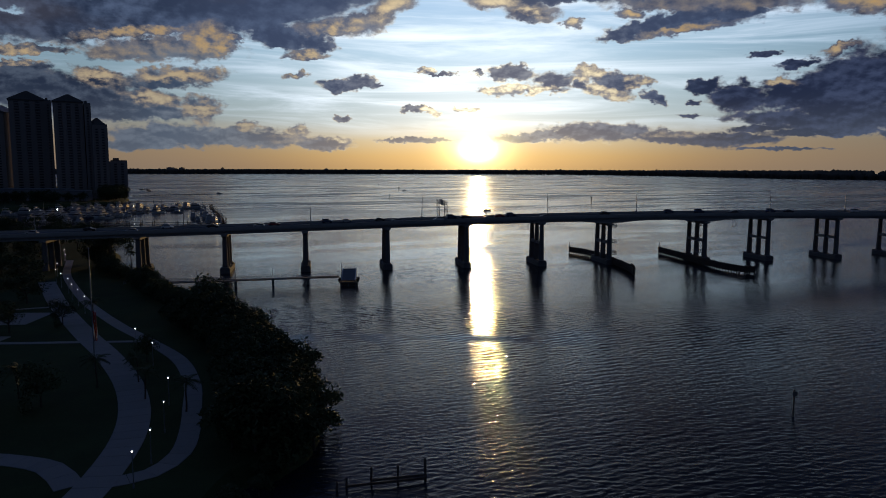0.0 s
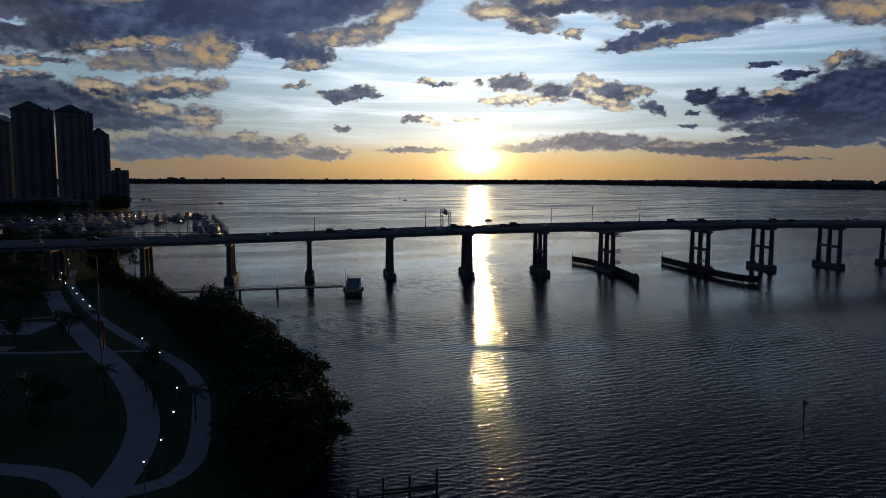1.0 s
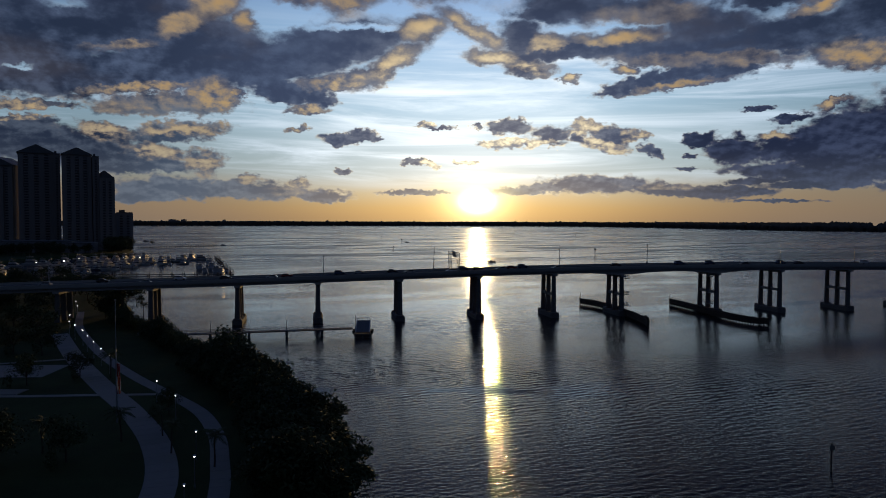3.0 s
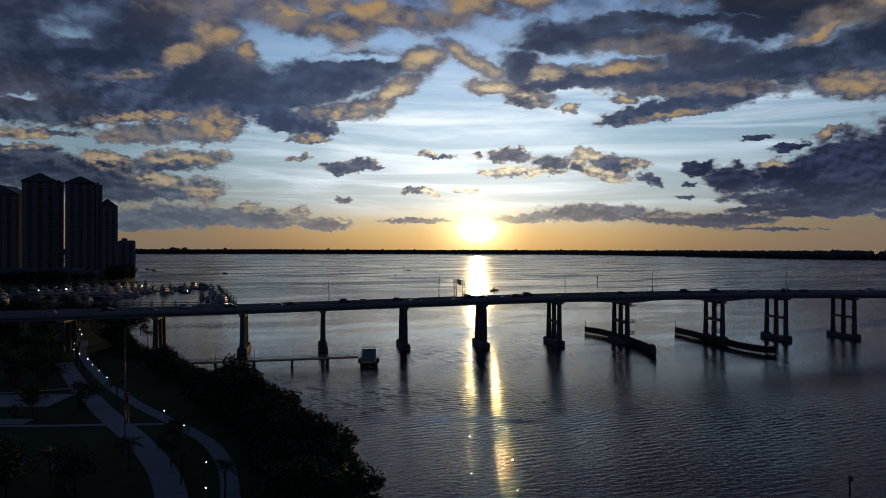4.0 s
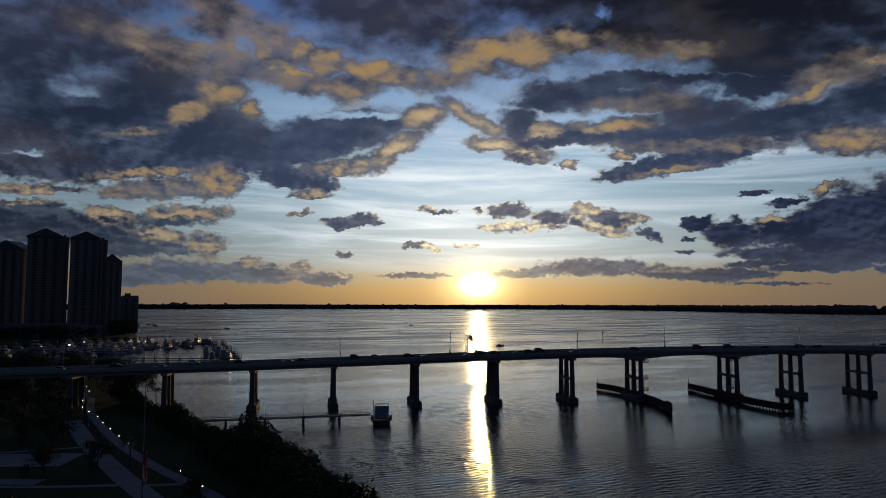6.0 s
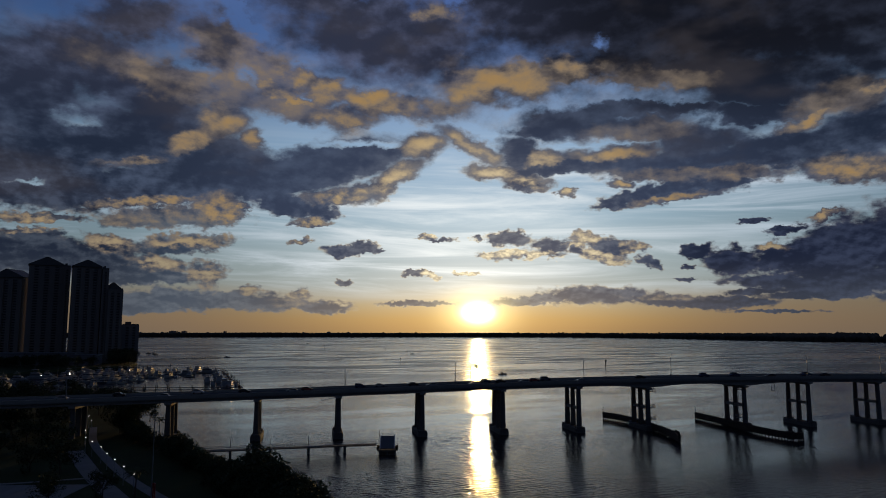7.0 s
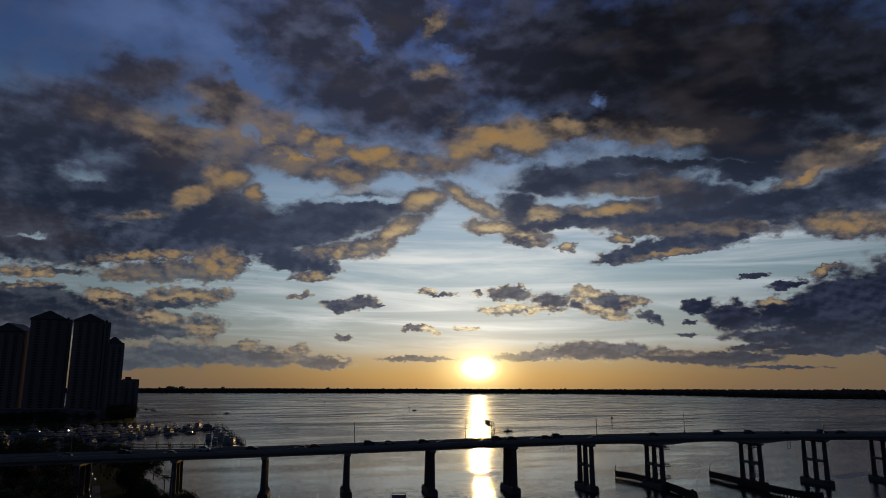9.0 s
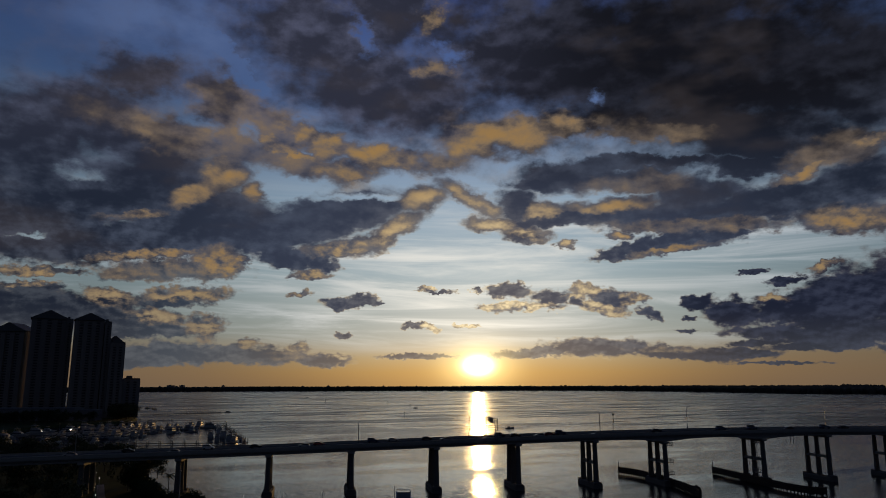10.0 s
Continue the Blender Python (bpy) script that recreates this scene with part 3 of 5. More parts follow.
def sweep(bm, rings):
    """Skin closed rings of points, and cap both ends."""
    vs = [[bm.verts.new(p) for p in ring] for ring in rings]
    n = len(vs[0])
    for a, b in zip(vs, vs[1:]):
        for i in range(n):
            j = (i + 1) % n
            bm.faces.new((a[i], a[j], b[j], b[i]))
    bm.faces.new(vs[0][::-1])
    bm.faces.new(vs[-1])
    bmesh.ops.recalc_face_normals(bm, faces=bm.faces)
    return bm


def B():
    return bmesh.new()


def bevel(bm, w):
    bmesh.ops.bevel(bm, geom=list(bm.edges), offset=w, segments=1, affect="EDGES", profile=0.5)
    return bm


def curve_points(points, step):
    """A smooth line through the points, at about even steps."""
    pts = [Vector((*p, 0)) if len(p) == 2 else Vector(p) for p in points]
    out = []
    for i in range(len(pts) - 1):
        a, b = pts[i], pts[i + 1]
        p0 = pts[i - 1] if i else 2 * a - b
        p3 = pts[i + 2] if i + 2 < len(pts) else 2 * b - a
        n = max(1, round((b - a).length / step))
        for k in range(n):
            u = k / n
            out.append(0.5 * (2 * a + (b - p0) * u + (2 * p0 - 5 * a + 4 * b - p3) * u * u + (3 * a - p0 - 3 * b + p3) * u ** 3))
    out.append(pts[-1])
    return out


# ---- water, land, far shore ----
def water_sheet():
    """The river: one sheet out to the far woods, with wind waves where it is finely divided."""
    rng = np.random.RandomState(5)
    xs = np.concatenate([-4800 + 0 * np.arange(1), -np.geomspace(4000, 175, 26), np.arange(-150, 215, 0.43), np.geomspace(235, 4000, 26), [4800]])
    ys = np.concatenate([[-2500, -1000, -300, -60, 10, 40], np.arange(60, 130, 0.28), np.arange(130, 200, 0.42), np.arange(200, 331, 0.64), np.geomspace(332, 900, 120), np.geomspace(940, 4900, 32)])
    X, Y = np.meshgrid(xs, ys)
    fade = np.clip((X + 150) / 30, 0, 1) * np.clip((215 - X) / 30, 0, 1) * np.clip((Y - 60) / 8, 0, 1)
    rough = 0.62 + 0.38 * np.sin(X * 0.021 + Y * 0.034 + 1.3 * np.sin(Y * 0.017)) * np.sin(Y * 0.051 - X * 0.013 + 0.8)
    calm_band = 1 - 0.6 * np.exp(-((Y - 163 - 0.12 * X + 3 * np.sin(X * 0.06)) / 4.5) ** 2) * np.clip((70 - abs(X + 5)) / 40, 0, 1)
    Z = np.zeros_like(X)
    for k in range(60):
        length = 0.7 * (2.4 / 0.7) ** (rng.rand() ** 1.3)
        a = radians(119 + rng.randn() * 38)
        kx, ky = 2 * math.pi / length * math.cos(a), 2 * math.pi / length * math.sin(a)
        step = np.interp(Y, [60, 132, 150, 180, 245, 330, 900], [0.33, 0.33, 0.41, 0.46, 0.66, 0.9, 6.0])
        amp = 0.0046 * length * np.clip((length / step - 2.0) / 1.2, 0, 1)
        amp = amp * np.interp(Y, [120, 165, 260], [1.8 if length < 1.2 else 0.6, 1.3, 1.3])
        Z += amp * np.sin(kx * X + ky * Y + rng.rand() * 6.283 + 0.9 * np.sin(X * 0.05 + k) + 0.9 * np.sin(Y * 0.043 + 2 * k))
    for k in range(24):
        length = rng.uniform(2.2, 4.6)
        a = radians(119 + rng.randn() * 34)
        kx, ky = 2 * math.pi / length * math.cos(a), 2 * math.pi / length * math.sin(a)
        amp = 0.0012 * length * np.interp(Y, [135, 210, 330, 420], [0.1, 1.0, 1.0, 0.0])
        Z += amp * np.sin(kx * X + ky * Y + rng.rand() * 6.283 + 1.1 * np.sin(X * 0.04 + k) + 1.1 * np.sin(Y * 0.05 + 2 * k))
    Z *= fade * rough * calm_band
    n, m = X.shape
    co = np.stack([X, Y, Z], -1).reshape(-1, 3)
    idx = np.arange(n * m).reshape(n, m)
    quads = np.stack([idx[:-1, :-1], idx[:-1, 1:], idx[1:, 1:], idx[1:, :-1]], -1).reshape(-1, 4)
    mesh = bpy.data.meshes.new("water")
    mesh.vertices.add(len(co))
    mesh.vertices.foreach_set("co", co.ravel())
    mesh.loops.add(quads.size)
    mesh.loops.foreach_set("vertex_index", quads.ravel())
    mesh.polygons.add(len(quads))
    mesh.polygons.foreach_set("loop_start", np.arange(0, quads.size, 4))
    mesh.polygons.foreach_set("loop_total", np.full(len(quads), 4))
    mesh.polygons.foreach_set("use_smooth", np.ones(len(quads), dtype=bool))
    mesh.update(calc_edges=True)
    mesh.materials.append(WATER)
    tagged(new("water", mesh), "dark rippled river water with calm slicks at sunset", "water", kind="structure")


water_sheet()

LAND_Z = 2.2
SHORE = [(-24, -120), (-25, 40), (-25, 84), (-21, 87), (-18.5, 93), (-18.5, 104), (-21, 115), (-26, 132), (-35, 152), (-46, 170), (-59, 186),
         (-75, 206), (-96, 232), (-116, 254), (-130, 275), (-150, 320), (-200, 380), (-290, 430), (-360, 520), (-395, 640), (-372, 720),
         (-355, 770), (-383, 850), (-445, 960), (-600, 1180), (-1000, 1500), (-2200, 2000)]


def land(name, line, back, z, mat, label):
    """Flat ground behind a shoreline, with a sloping bank down into the water."""
    pts = curve_points(line, 6.0) if len(line) < 60 else line
    bm = B()
    top = []
    n = len(pts)
    rim, foot = [], []
    for i, p in enumerate(pts):
        d = (pts[min(i + 1, n - 1)] - pts[max(i - 1, 0)]).normalized()
        left = Vector((-d.y, d.x, 0))
        wob = 0.6 * noise.noise(p * 0.13)
        rim.append(bm.verts.new(p + left * (2.5 + wob) + Vector((0, 0, z))))
        foot.append(bm.verts.new(p - left * (0.6 + wob) + Vector((0, 0, -0.6))))
    far = [bm.verts.new((x, y, z)) for x, y in back]
    for i in range(n - 1):
        bm.faces.new((foot[i], foot[i + 1], rim[i + 1], rim[i]))
    f = bm.faces.new(rim + far)
    bmesh.ops.triangulate(bm, faces=[f])
    bmesh.ops.recalc_face_normals(bm, faces=bm.faces)
    return tagged(part(name, bm, mat), label, "ground", kind="structure")


land("ground", SHORE, [(-2300, 1900), (-2300, -120)], LAND_Z, GRASS, "dark mown lawn and riverbank of the park")

FAR_SHORE = [(-2600, 2900), (-1950, 3500), (-1590, 3720), (-900, 3920), (-285, 4050), (240, 4130), (670, 4060), (875, 3900), (1150, 3420), (1350, 2720), (1620, 2480), (2300, 1900), (3600, 900)]


def far_land():
    """The wooded far bank: ground, then rows of tree tops behind the waterline."""
    pts = curve_points(FAR_SHORE, 60.0)
    n = len(pts)
    bm = B()
    a, b = [], []
    for i, p in enumerate(pts):
        d = (pts[min(i + 1, n - 1)] - pts[max(i - 1, 0)]).normalized()
        left = Vector((-d.y, d.x, 0))
        a.append(bm.verts.new(p + Vector((0, 0, -0.5))))
        b.append(bm.verts.new(p + left * 500 + Vector((0, 0, 4.0))))
    for i in range(n - 1):
        bm.faces.new((a[i], a[i + 1], b[i + 1], b[i]))
    tagged(part("far_bank", bm, SOIL), "low dark far bank of the river", "ground", kind="structure")
    rnd = random.Random(4)
    verts, faces = [], []
    count = 9000
    for k in range(count):
        u = k / count * (n - 1)
        i = int(u)
        p = pts[i].lerp(pts[i + 1], u - i)
        d = (pts[i + 1] - pts[i]).normalized()
        left = Vector((-d.y, d.x, 0))
        back = rnd.random() ** 1.5 * 420 + 4
        near_right = max(0.0, min(1.0, (p.x - 500) / 900))
        h = rnd.uniform(22, 26) * (1 - 0.45 * near_right) + near_right * (8 + 14 * (back / 420)) + 2.0 * noise.noise(p * 0.004)
        if rnd.random() < 0.012:
            h += rnd.uniform(2, 6)
        r = rnd.uniform(6, 13)
        c = p + left * back + Vector((rnd.uniform(-10, 10), rnd.uniform(-10, 10), 0))
        o = len(verts)
        for z, k2 in ((0.0, 0.8), (0.55, 1.0), (0.88, 0.72)):
            for s in range(6):
                ang = s * math.pi / 3 + rnd.random() * 0.5
                verts.append((c.x + r * k2 * math.cos(ang) * rnd.uniform(0.8, 1.2), c.y + r * k2 * math.sin(ang), z * h))
        verts.append((c.x, c.y, h))
        for lv in range(2):
            for s in range(6):
                s2 = (s + 1) % 6
                faces.append((o + lv * 6 + s, o + lv * 6 + s2, o + lv * 6 + 6 + s2, o + lv * 6 + 6 + s))
        for s in range(6):
            faces.append((o + 12 + s, o + 12 + (s + 1) % 6, o + 18))
    mesh = bpy.data.meshes.new("far_trees")
    mesh.from_pydata(verts, [], faces)
    mesh.materials.append(FOREST)
    tagged(new("far_trees", mesh), "dark band of woods along the far shore", "trees", kind="stuff")


far_land()


def far_building(x, y, w, h, d=30.0):
    t = thing("far_building", pose(x, y, 0), "small block building above the far shore woods", "building", "far shore buildings")
    bm = B()
    box(bm, (0, 0, h / 2), (w, d, h))
    part("wall", bm, STUCCO_GREY, t)
    bm = B()
    box(bm, (w * 0.1, 0, h + 1.2), (w * 0.5, d * 0.5, 2.4))
    part("roof", bm, ROOFING, t)


for x, w, h in ((-1640, 26, 33), (-1618, 16, 31), (-1566, 24, 32.5), (-1322, 12, 32), (-700, 18, 29)):
    far_building(x, 4200, w, h)


def radio_mast(x, y, h):
    t = thing("radio_mast", pose(x, y, 3), "thin radio mast above the far shore woods", "mast")
    bm = B()
    rod(bm, (0, 0, 0), (0, 0, h), 1.0, 0.35, 5)
    part("shaft", bm, STEEL, t)
    for z in (h * 0.75, h * 0.9):
        bm = B()
        box(bm, (0, 0, z), (3.0, 0.6, 0.5))
        part("antenna", bm, STEEL, t)


radio_mast(1640, 2560, 52)
radio_mast(930, 4130, 36)


# ---- bridge ----
BR = pose(8.8, 288.0, 0, 0, 0, math.degrees(math.atan(0.182)))
PROFILE = ([-460, -260, -157, -96, -64, -33, 0, 45, 110, 140, 185, 260, 460], [9.6, 14.2, 16.3, 17.5, 18.35, 19.2, 20.1, 21.0, 21.5, 21.4, 21.0, 19.8, 15.6])
PIERS = [-221, -190, -158, -125.8, -94.6, -64.4, -32.3, 0, 31.7, 61.7, 105.6, 136.1, 170.4, 204.5, 238, 271, 304]
CHANNEL = (61.7, 105.6)
HALF = 8.6
HANGING = 118.0


def crest(s):
    """Height of the parapet's top along the bridge."""
    return sum(float(np.interp(s + o, *PROFILE)) for o in (-24, -12, 0, 12, 24)) / 5


def girder_depth(s):
    return 1.55 + 1.1 * sum(math.exp(-((s - c) / 9.0) ** 2) for c in CHANNEL)


def bridge():
    br = thing("bridge", BR, "long concrete road bridge on tall three-column piers over the river", "bridge")
    ss = [-450 + 6 * i for i in range(151)]
    bm = B()
    sweep(bm, [[(s, -HALF, crest(s) - 1.15), (s, HALF, crest(s) - 1.15), (s, HALF, crest(s) - 0.9), (s, 0, crest(s) - 0.78), (s, -HALF, crest(s) - 0.9)] for s in ss])
    part("deck", bm, ASPHALT, br, "asphalt road deck")
    for side in (-1, 1):
        bm = B()
        sweep(bm, [[(s, side * HALF, crest(s) - 1.35), (s, side * (HALF + 0.12), crest(s) - 1.35), (s, side * (HALF + 0.12), crest(s) - 0.9),
                    (s, side * (HALF + 0.05), crest(s)), (s, side * (HALF - 0.2), crest(s)), (s, side * (HALF - 0.28), crest(s) - 0.5), (s, side * (HALF - 0.45), crest(s) - 0.85)][::side] for s in ss])
        part("parapet", bm, CONCRETE, br)
    for v in (-7.2, -3.6, 0.0, 3.6, 7.2):
        bm = B()
        rings = []
        for s in ss[::1]:
            zt, dp = crest(s) - 1.16, girder_depth(s)
            rings.append([(s, v - 0.45, zt - dp), (s, v + 0.45, zt - dp), (s, v + 0.45, zt - dp + 0.3), (s, v + 0.18, zt - dp + 0.5), (s, v + 0.18, zt),
                          (s, v - 0.18, zt), (s, v - 0.18, zt - dp + 0.5), (s, v - 0.45, zt - dp + 0.3)])
        sweep(bm, rings)
        part("girder", bm, CONCRETE, br)
    for s in PIERS:
        zt = crest(s) - 1.18 - girder_depth(s)
        cap = B()
        sweep(cap, [[(s - 1.15, v, zt - 1.0 + dz), (s + 1.15, v, zt - 1.0 + dz), (s + 1.15, v, zt), (s - 1.15, v, zt)] for v, dz in ((-8.3, 0.35), (-6.5, 0), (6.5, 0), (8.3, 0.35))])
        cap = part("pier_cap", cap, CONCRETE, br)
        land_side = s < -130
        base = LAND_Z - 0.3 if land_side else 1.9
        for v in (-6.5, 0.0, 6.5):
            bm = B()
            lean = 0.5 * (v > 0) - 0.5 * (v < 0)
            sweep(bm, [[(s + sx * wx, v + k + sy * wy, z) for sx, sy in ((-1, -0.7), (-0.7, -1), (0.7, -1), (1, -0.7), (1, 0.7), (0.7, 1), (-0.7, 1), (-1, 0.7))]
                       for wx, wy, k, z in ((1.05, 0.6, lean * 0.2, base), (0.8, 0.5, 0, zt - 0.9))])
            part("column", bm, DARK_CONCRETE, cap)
        if s > 20:
            for a, b in ((-6.5, 0.0), (0.0, 6.5)):
                bm = B()
                box(bm, (s, (a + b) / 2, zt * 0.53), (1.3, 5.3, 1.1))
                part("crossbeam", bm, CONCRETE, cap)
        if not land_side:
            bm = B()
            box(bm, (s, 0, 0.6), (3.8, 17.2, 2.4))
            bevel(bm, 0.18)
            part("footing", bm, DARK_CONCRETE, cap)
            for v in (-7.2, 7.2):
                bm = B()
                box(bm, (s, v, 2.0), (3.2, 3.0, 0.6))
                bevel(bm, 0.1)
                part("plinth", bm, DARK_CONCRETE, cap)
    for s, side in ((61.7, 1), (105.6, -1)):
        zt = crest(s) - 1.18 - girder_depth(s)
        for z in (zt - 1.6, zt * 0.52, zt * 0.24):
            bm = B()
            cx = s + side * 2.3
            box(bm, (cx, -5.6, z), (2.3, 2.7, 0.16))
            plat = part("inspection_platform", bm, STEEL, br, "steel inspection platform on a pier")
            bars = [((cx + dx, -5.6 + dy, z), (cx + dx, -5.6 + dy, z + 1.3)) for dx in (-1.05, 1.05) for dy in (-1.25, 0, 1.25)]
            for h in (0.65, 1.3):
                bars += [((cx - 1.05, -5.6 + dy, z + h), (cx + 1.05, -5.6 + dy, z + h)) for dy in (-1.25, 1.25)]
                bars.append(((cx + side * 1.05, -6.85, z + h), (cx + side * 1.05, -4.35, z + h)))
            for a, b in bars:
                part("guard_bar", rod(B(), a, b, 0.07, sides=5), STEEL, plat)
        bm = B()
        for dy in (-0.25, 0.25):
            rod(bm, (s + side * 1.5, -4.6 + dy, 2.5), (s + side * 1.5, -4.6 + dy, zt), 0.05, sides=5)
        for k in range(30):
            z = 2.7 + k * 0.45
            rod(bm, (s + side * 1.5, -4.85, z), (s + side * 1.5, -4.35, z), 0.03, sides=4)
        part("ladder", bm, STEEL, br, "steel access ladder")
    # a drain pipe under the deck's edge, and a short ladder hanging from it
    s = -65.6
    zs = crest(s) - 2.9
    part("drain_pipe", rod(B(), (s, -7.9, zs + 0.1), (s - 5.4, -8.5, zs - 1.25), 0.11, sides=6), STEEL, br, "thin drain pipe under the deck")
    s = HANGING
    zs = crest(s) - 1.4
    bm = B()
    for ds in (-0.75, 0.75):
        rod(bm, (s + ds, -8.5, zs - 4.6), (s + ds, -8.5, zs), 0.08, sides=5)
    for k in range(3):
        rod(bm, (s - 0.75, -8.5, zs - 4.5 + 1.5 * k), (s + 0.75, -8.5, zs - 4.5 + 1.5 * k), 0.06, sides=5)
    part("hanging_ladder", bm, STEEL, br, "short steel ladder hanging below the deck")


bridge()


def on_deck(s, v, dz=0.0, turn=0.0):
    z = crest(s) - 0.9 + 0.12 * (1 - abs(v) / HALF) + dz
    slope = math.degrees(math.atan((crest(s + 3) - crest(s - 3)) / 6))
    return BR @ pose(s, v, z, 0, -slope, turn)


def street_lamp():
    t = thing("street_lamp", pose(0, 0, -900), "tall galvanised street lamp on the bridge parapet", "street lamp", "bridge street lamps")
    bm = B()
    box(bm, (0, 0, 0.2), (0.5, 0.5, 0.9))
    part("base", bm, CONCRETE, t)
    bm = B()
    pts = [(0, 0, 0.6), (0, 0, 7.6), (0, 0.15, 8.3), (0, 0.6, 8.9), (0, 1.4, 9.25), (0, 2.3, 9.3)]
    for (a, b), r in zip(zip(pts, pts[1:]), (0.15, 0.11, 0.09, 0.08, 0.07)):
        rod(bm, a, b, r, r * 0.85)
    part("pole", bm, STEEL, t)
    bm = B()
    box(bm, (0, 2.65, 9.3), (0.35, 0.8, 0.16), top=(0.7, 0.85))
    part("head", bm, STEEL, t)
    return t


lamp = street_lamp()
LAMPS = [(-62.1, -1), (-16.2, 1), (33.5, -1), (80.6, 1), (134.8, -1), (186.4, 1), (236, -1), (-112, 1), (-160, -1)]
for i, (s, side) in enumerate(LAMPS):
    m = on_deck(s, side * (HALF - 0.12), 0.85, 0 if side < 0 else 180)
    if i:
        copy_thing(lamp, m)
    else:
        lamp.matrix_basis = m


def sign_gantry(s):
    t = thing("sign_gantry", on_deck(s, 0), "steel truss gantry with road signs across the bridge", "sign gantry")
    for v in (-8.9, 8.9):
        for ds in (-0.55, 0.55):
            bm = B()
            rod(bm, (ds, v, -0.6), (ds, v, 8.0), 0.12)
            part("post", bm, STEEL, t)
        for k in range(6):
            z = k * 1.3
            for a, b in (((-0.55, v, z), (0.55, v, z + 1.3)), ((0.55, v, z), (-0.55, v, z + 1.3)), ((-0.55, v, z), (0.55, v, z))):
                part("brace", rod(B(), a, b, 0.065, sides=5), STEEL, t)
    for z in (6.6, 8.0):
        for ds in (-0.55, 0.55):
            bm = B()
            rod(bm, (ds, -8.9, z), (ds, 8.9, z), 0.09)
            part("chord", bm, STEEL, t)
    bm = B()
    for k in range(12):
        v = -8.9 + k * 1.48
        for ds in (-0.55, 0.55):
            rod(bm, (ds, v, 6.6 if k % 2 else 8.0), (ds, v + 1.48, 8.0 if k % 2 else 6.6), 0.045, sides=5)
    part("lattice", bm, STEEL, t)
    for v, w in ((-4.6, 5.2), (4.6, 5.0)):
        bm = B()
        box(bm, (0.7 if v > 0 else -0.7, v, 7.2), (0.12, w, 2.0))
        bevel(bm, 0.03)
        part("sign_panel", bm, ROOFING, t, "dark back of a road sign panel")


sign_gantry(-9.0)


# ---- timber fenders beside the channel ----
def fender(line, high_end):
    pts = curve_points(line, 1.6)
    o = pts[len(pts) // 2]
    t = thing("channel_fender", pose(o.x, o.y, 0), "curved dark timber fender wall guarding a bridge pier", "fender", "channel fenders")
    rnd = random.Random(int(o.x))
    pile = None
    for i, p in enumerate(pts):
        q = p - o
        h = 3.2 + (0.7 if i < 5 and high_end else 0.0) + rnd.uniform(-0.1, 0.12)
        if pile is None:
            bm = B()
            rod(bm, (0, 0, -1.5), (0, 0, 3.7), 0.30, 0.26, 7)
            pile = part("post", bm, TIMBER, t)
            pile.matrix_basis = Matrix.LocRotScale((q.x, q.y, 0), None, (1, 1, h / 3.7))
        else:
            again(pile, Matrix.LocRotScale((q.x, q.y, 0), None, (1, 1, h / 3.7)), t)
    for z, w in ((0.65, 0.35), (1.45, 0.45), (2.25, 0.45), (2.75, 0.3)):
        for side in (-0.42, 0.42):
            rings = []
            for i, p in enumerate(pts):
                d = (pts[min(i + 1, len(pts) - 1)] - pts[max(i - 1, 0)]).normalized()
                n = Vector((-d.y, d.x, 0))
                c = p - o + n * side
                rings.append([c + n * a + Vector((0, 0, z + b)) for a, b in ((-0.12, -w / 2), (0.12, -w / 2), (0.12, w / 2), (-0.12, w / 2))])
            part("wale", sweep(B(), rings), TIMBER, t)
    rings = []
    for i, p in enumerate(pts):
        d = (pts[min(i + 1, len(pts) - 1)] - pts[max(i - 1, 0)]).normalized()
        n = Vector((-d.y, d.x, 0))
        rings.append([p - o + n * a + Vector((0, 0, b)) for a, b in ((-0.08, 0.4), (0.08, 0.4), (0.08, 2.9), (-0.08, 2.9))])
    part("planking", sweep(B(), rings), TIMBER, t)
    e = pts[-1] - o
    bm = B()
    rod(bm, (e.x, e.y, 0), (e.x, e.y, 5.2), 0.12)
    box(bm, (e.x, e.y, 5.0), (0.5, 0.5, 0.5))
    part("marker_light", bm, STEEL, t, "small navigation light on a post")


fender([(72.6, 260.5), (73.3, 267.0), (73.2, 277.0), (72.2, 289.0), (71.0, 303.0), (68.0, 316.0), (65.6, 323.5), (61.0, 331.5)], True)
fender([(121.0, 267.0), (116.0, 269.0), (111.6, 280.4), (108.6, 300.0), (106.3, 316.0), (103.8, 331.0)], False)


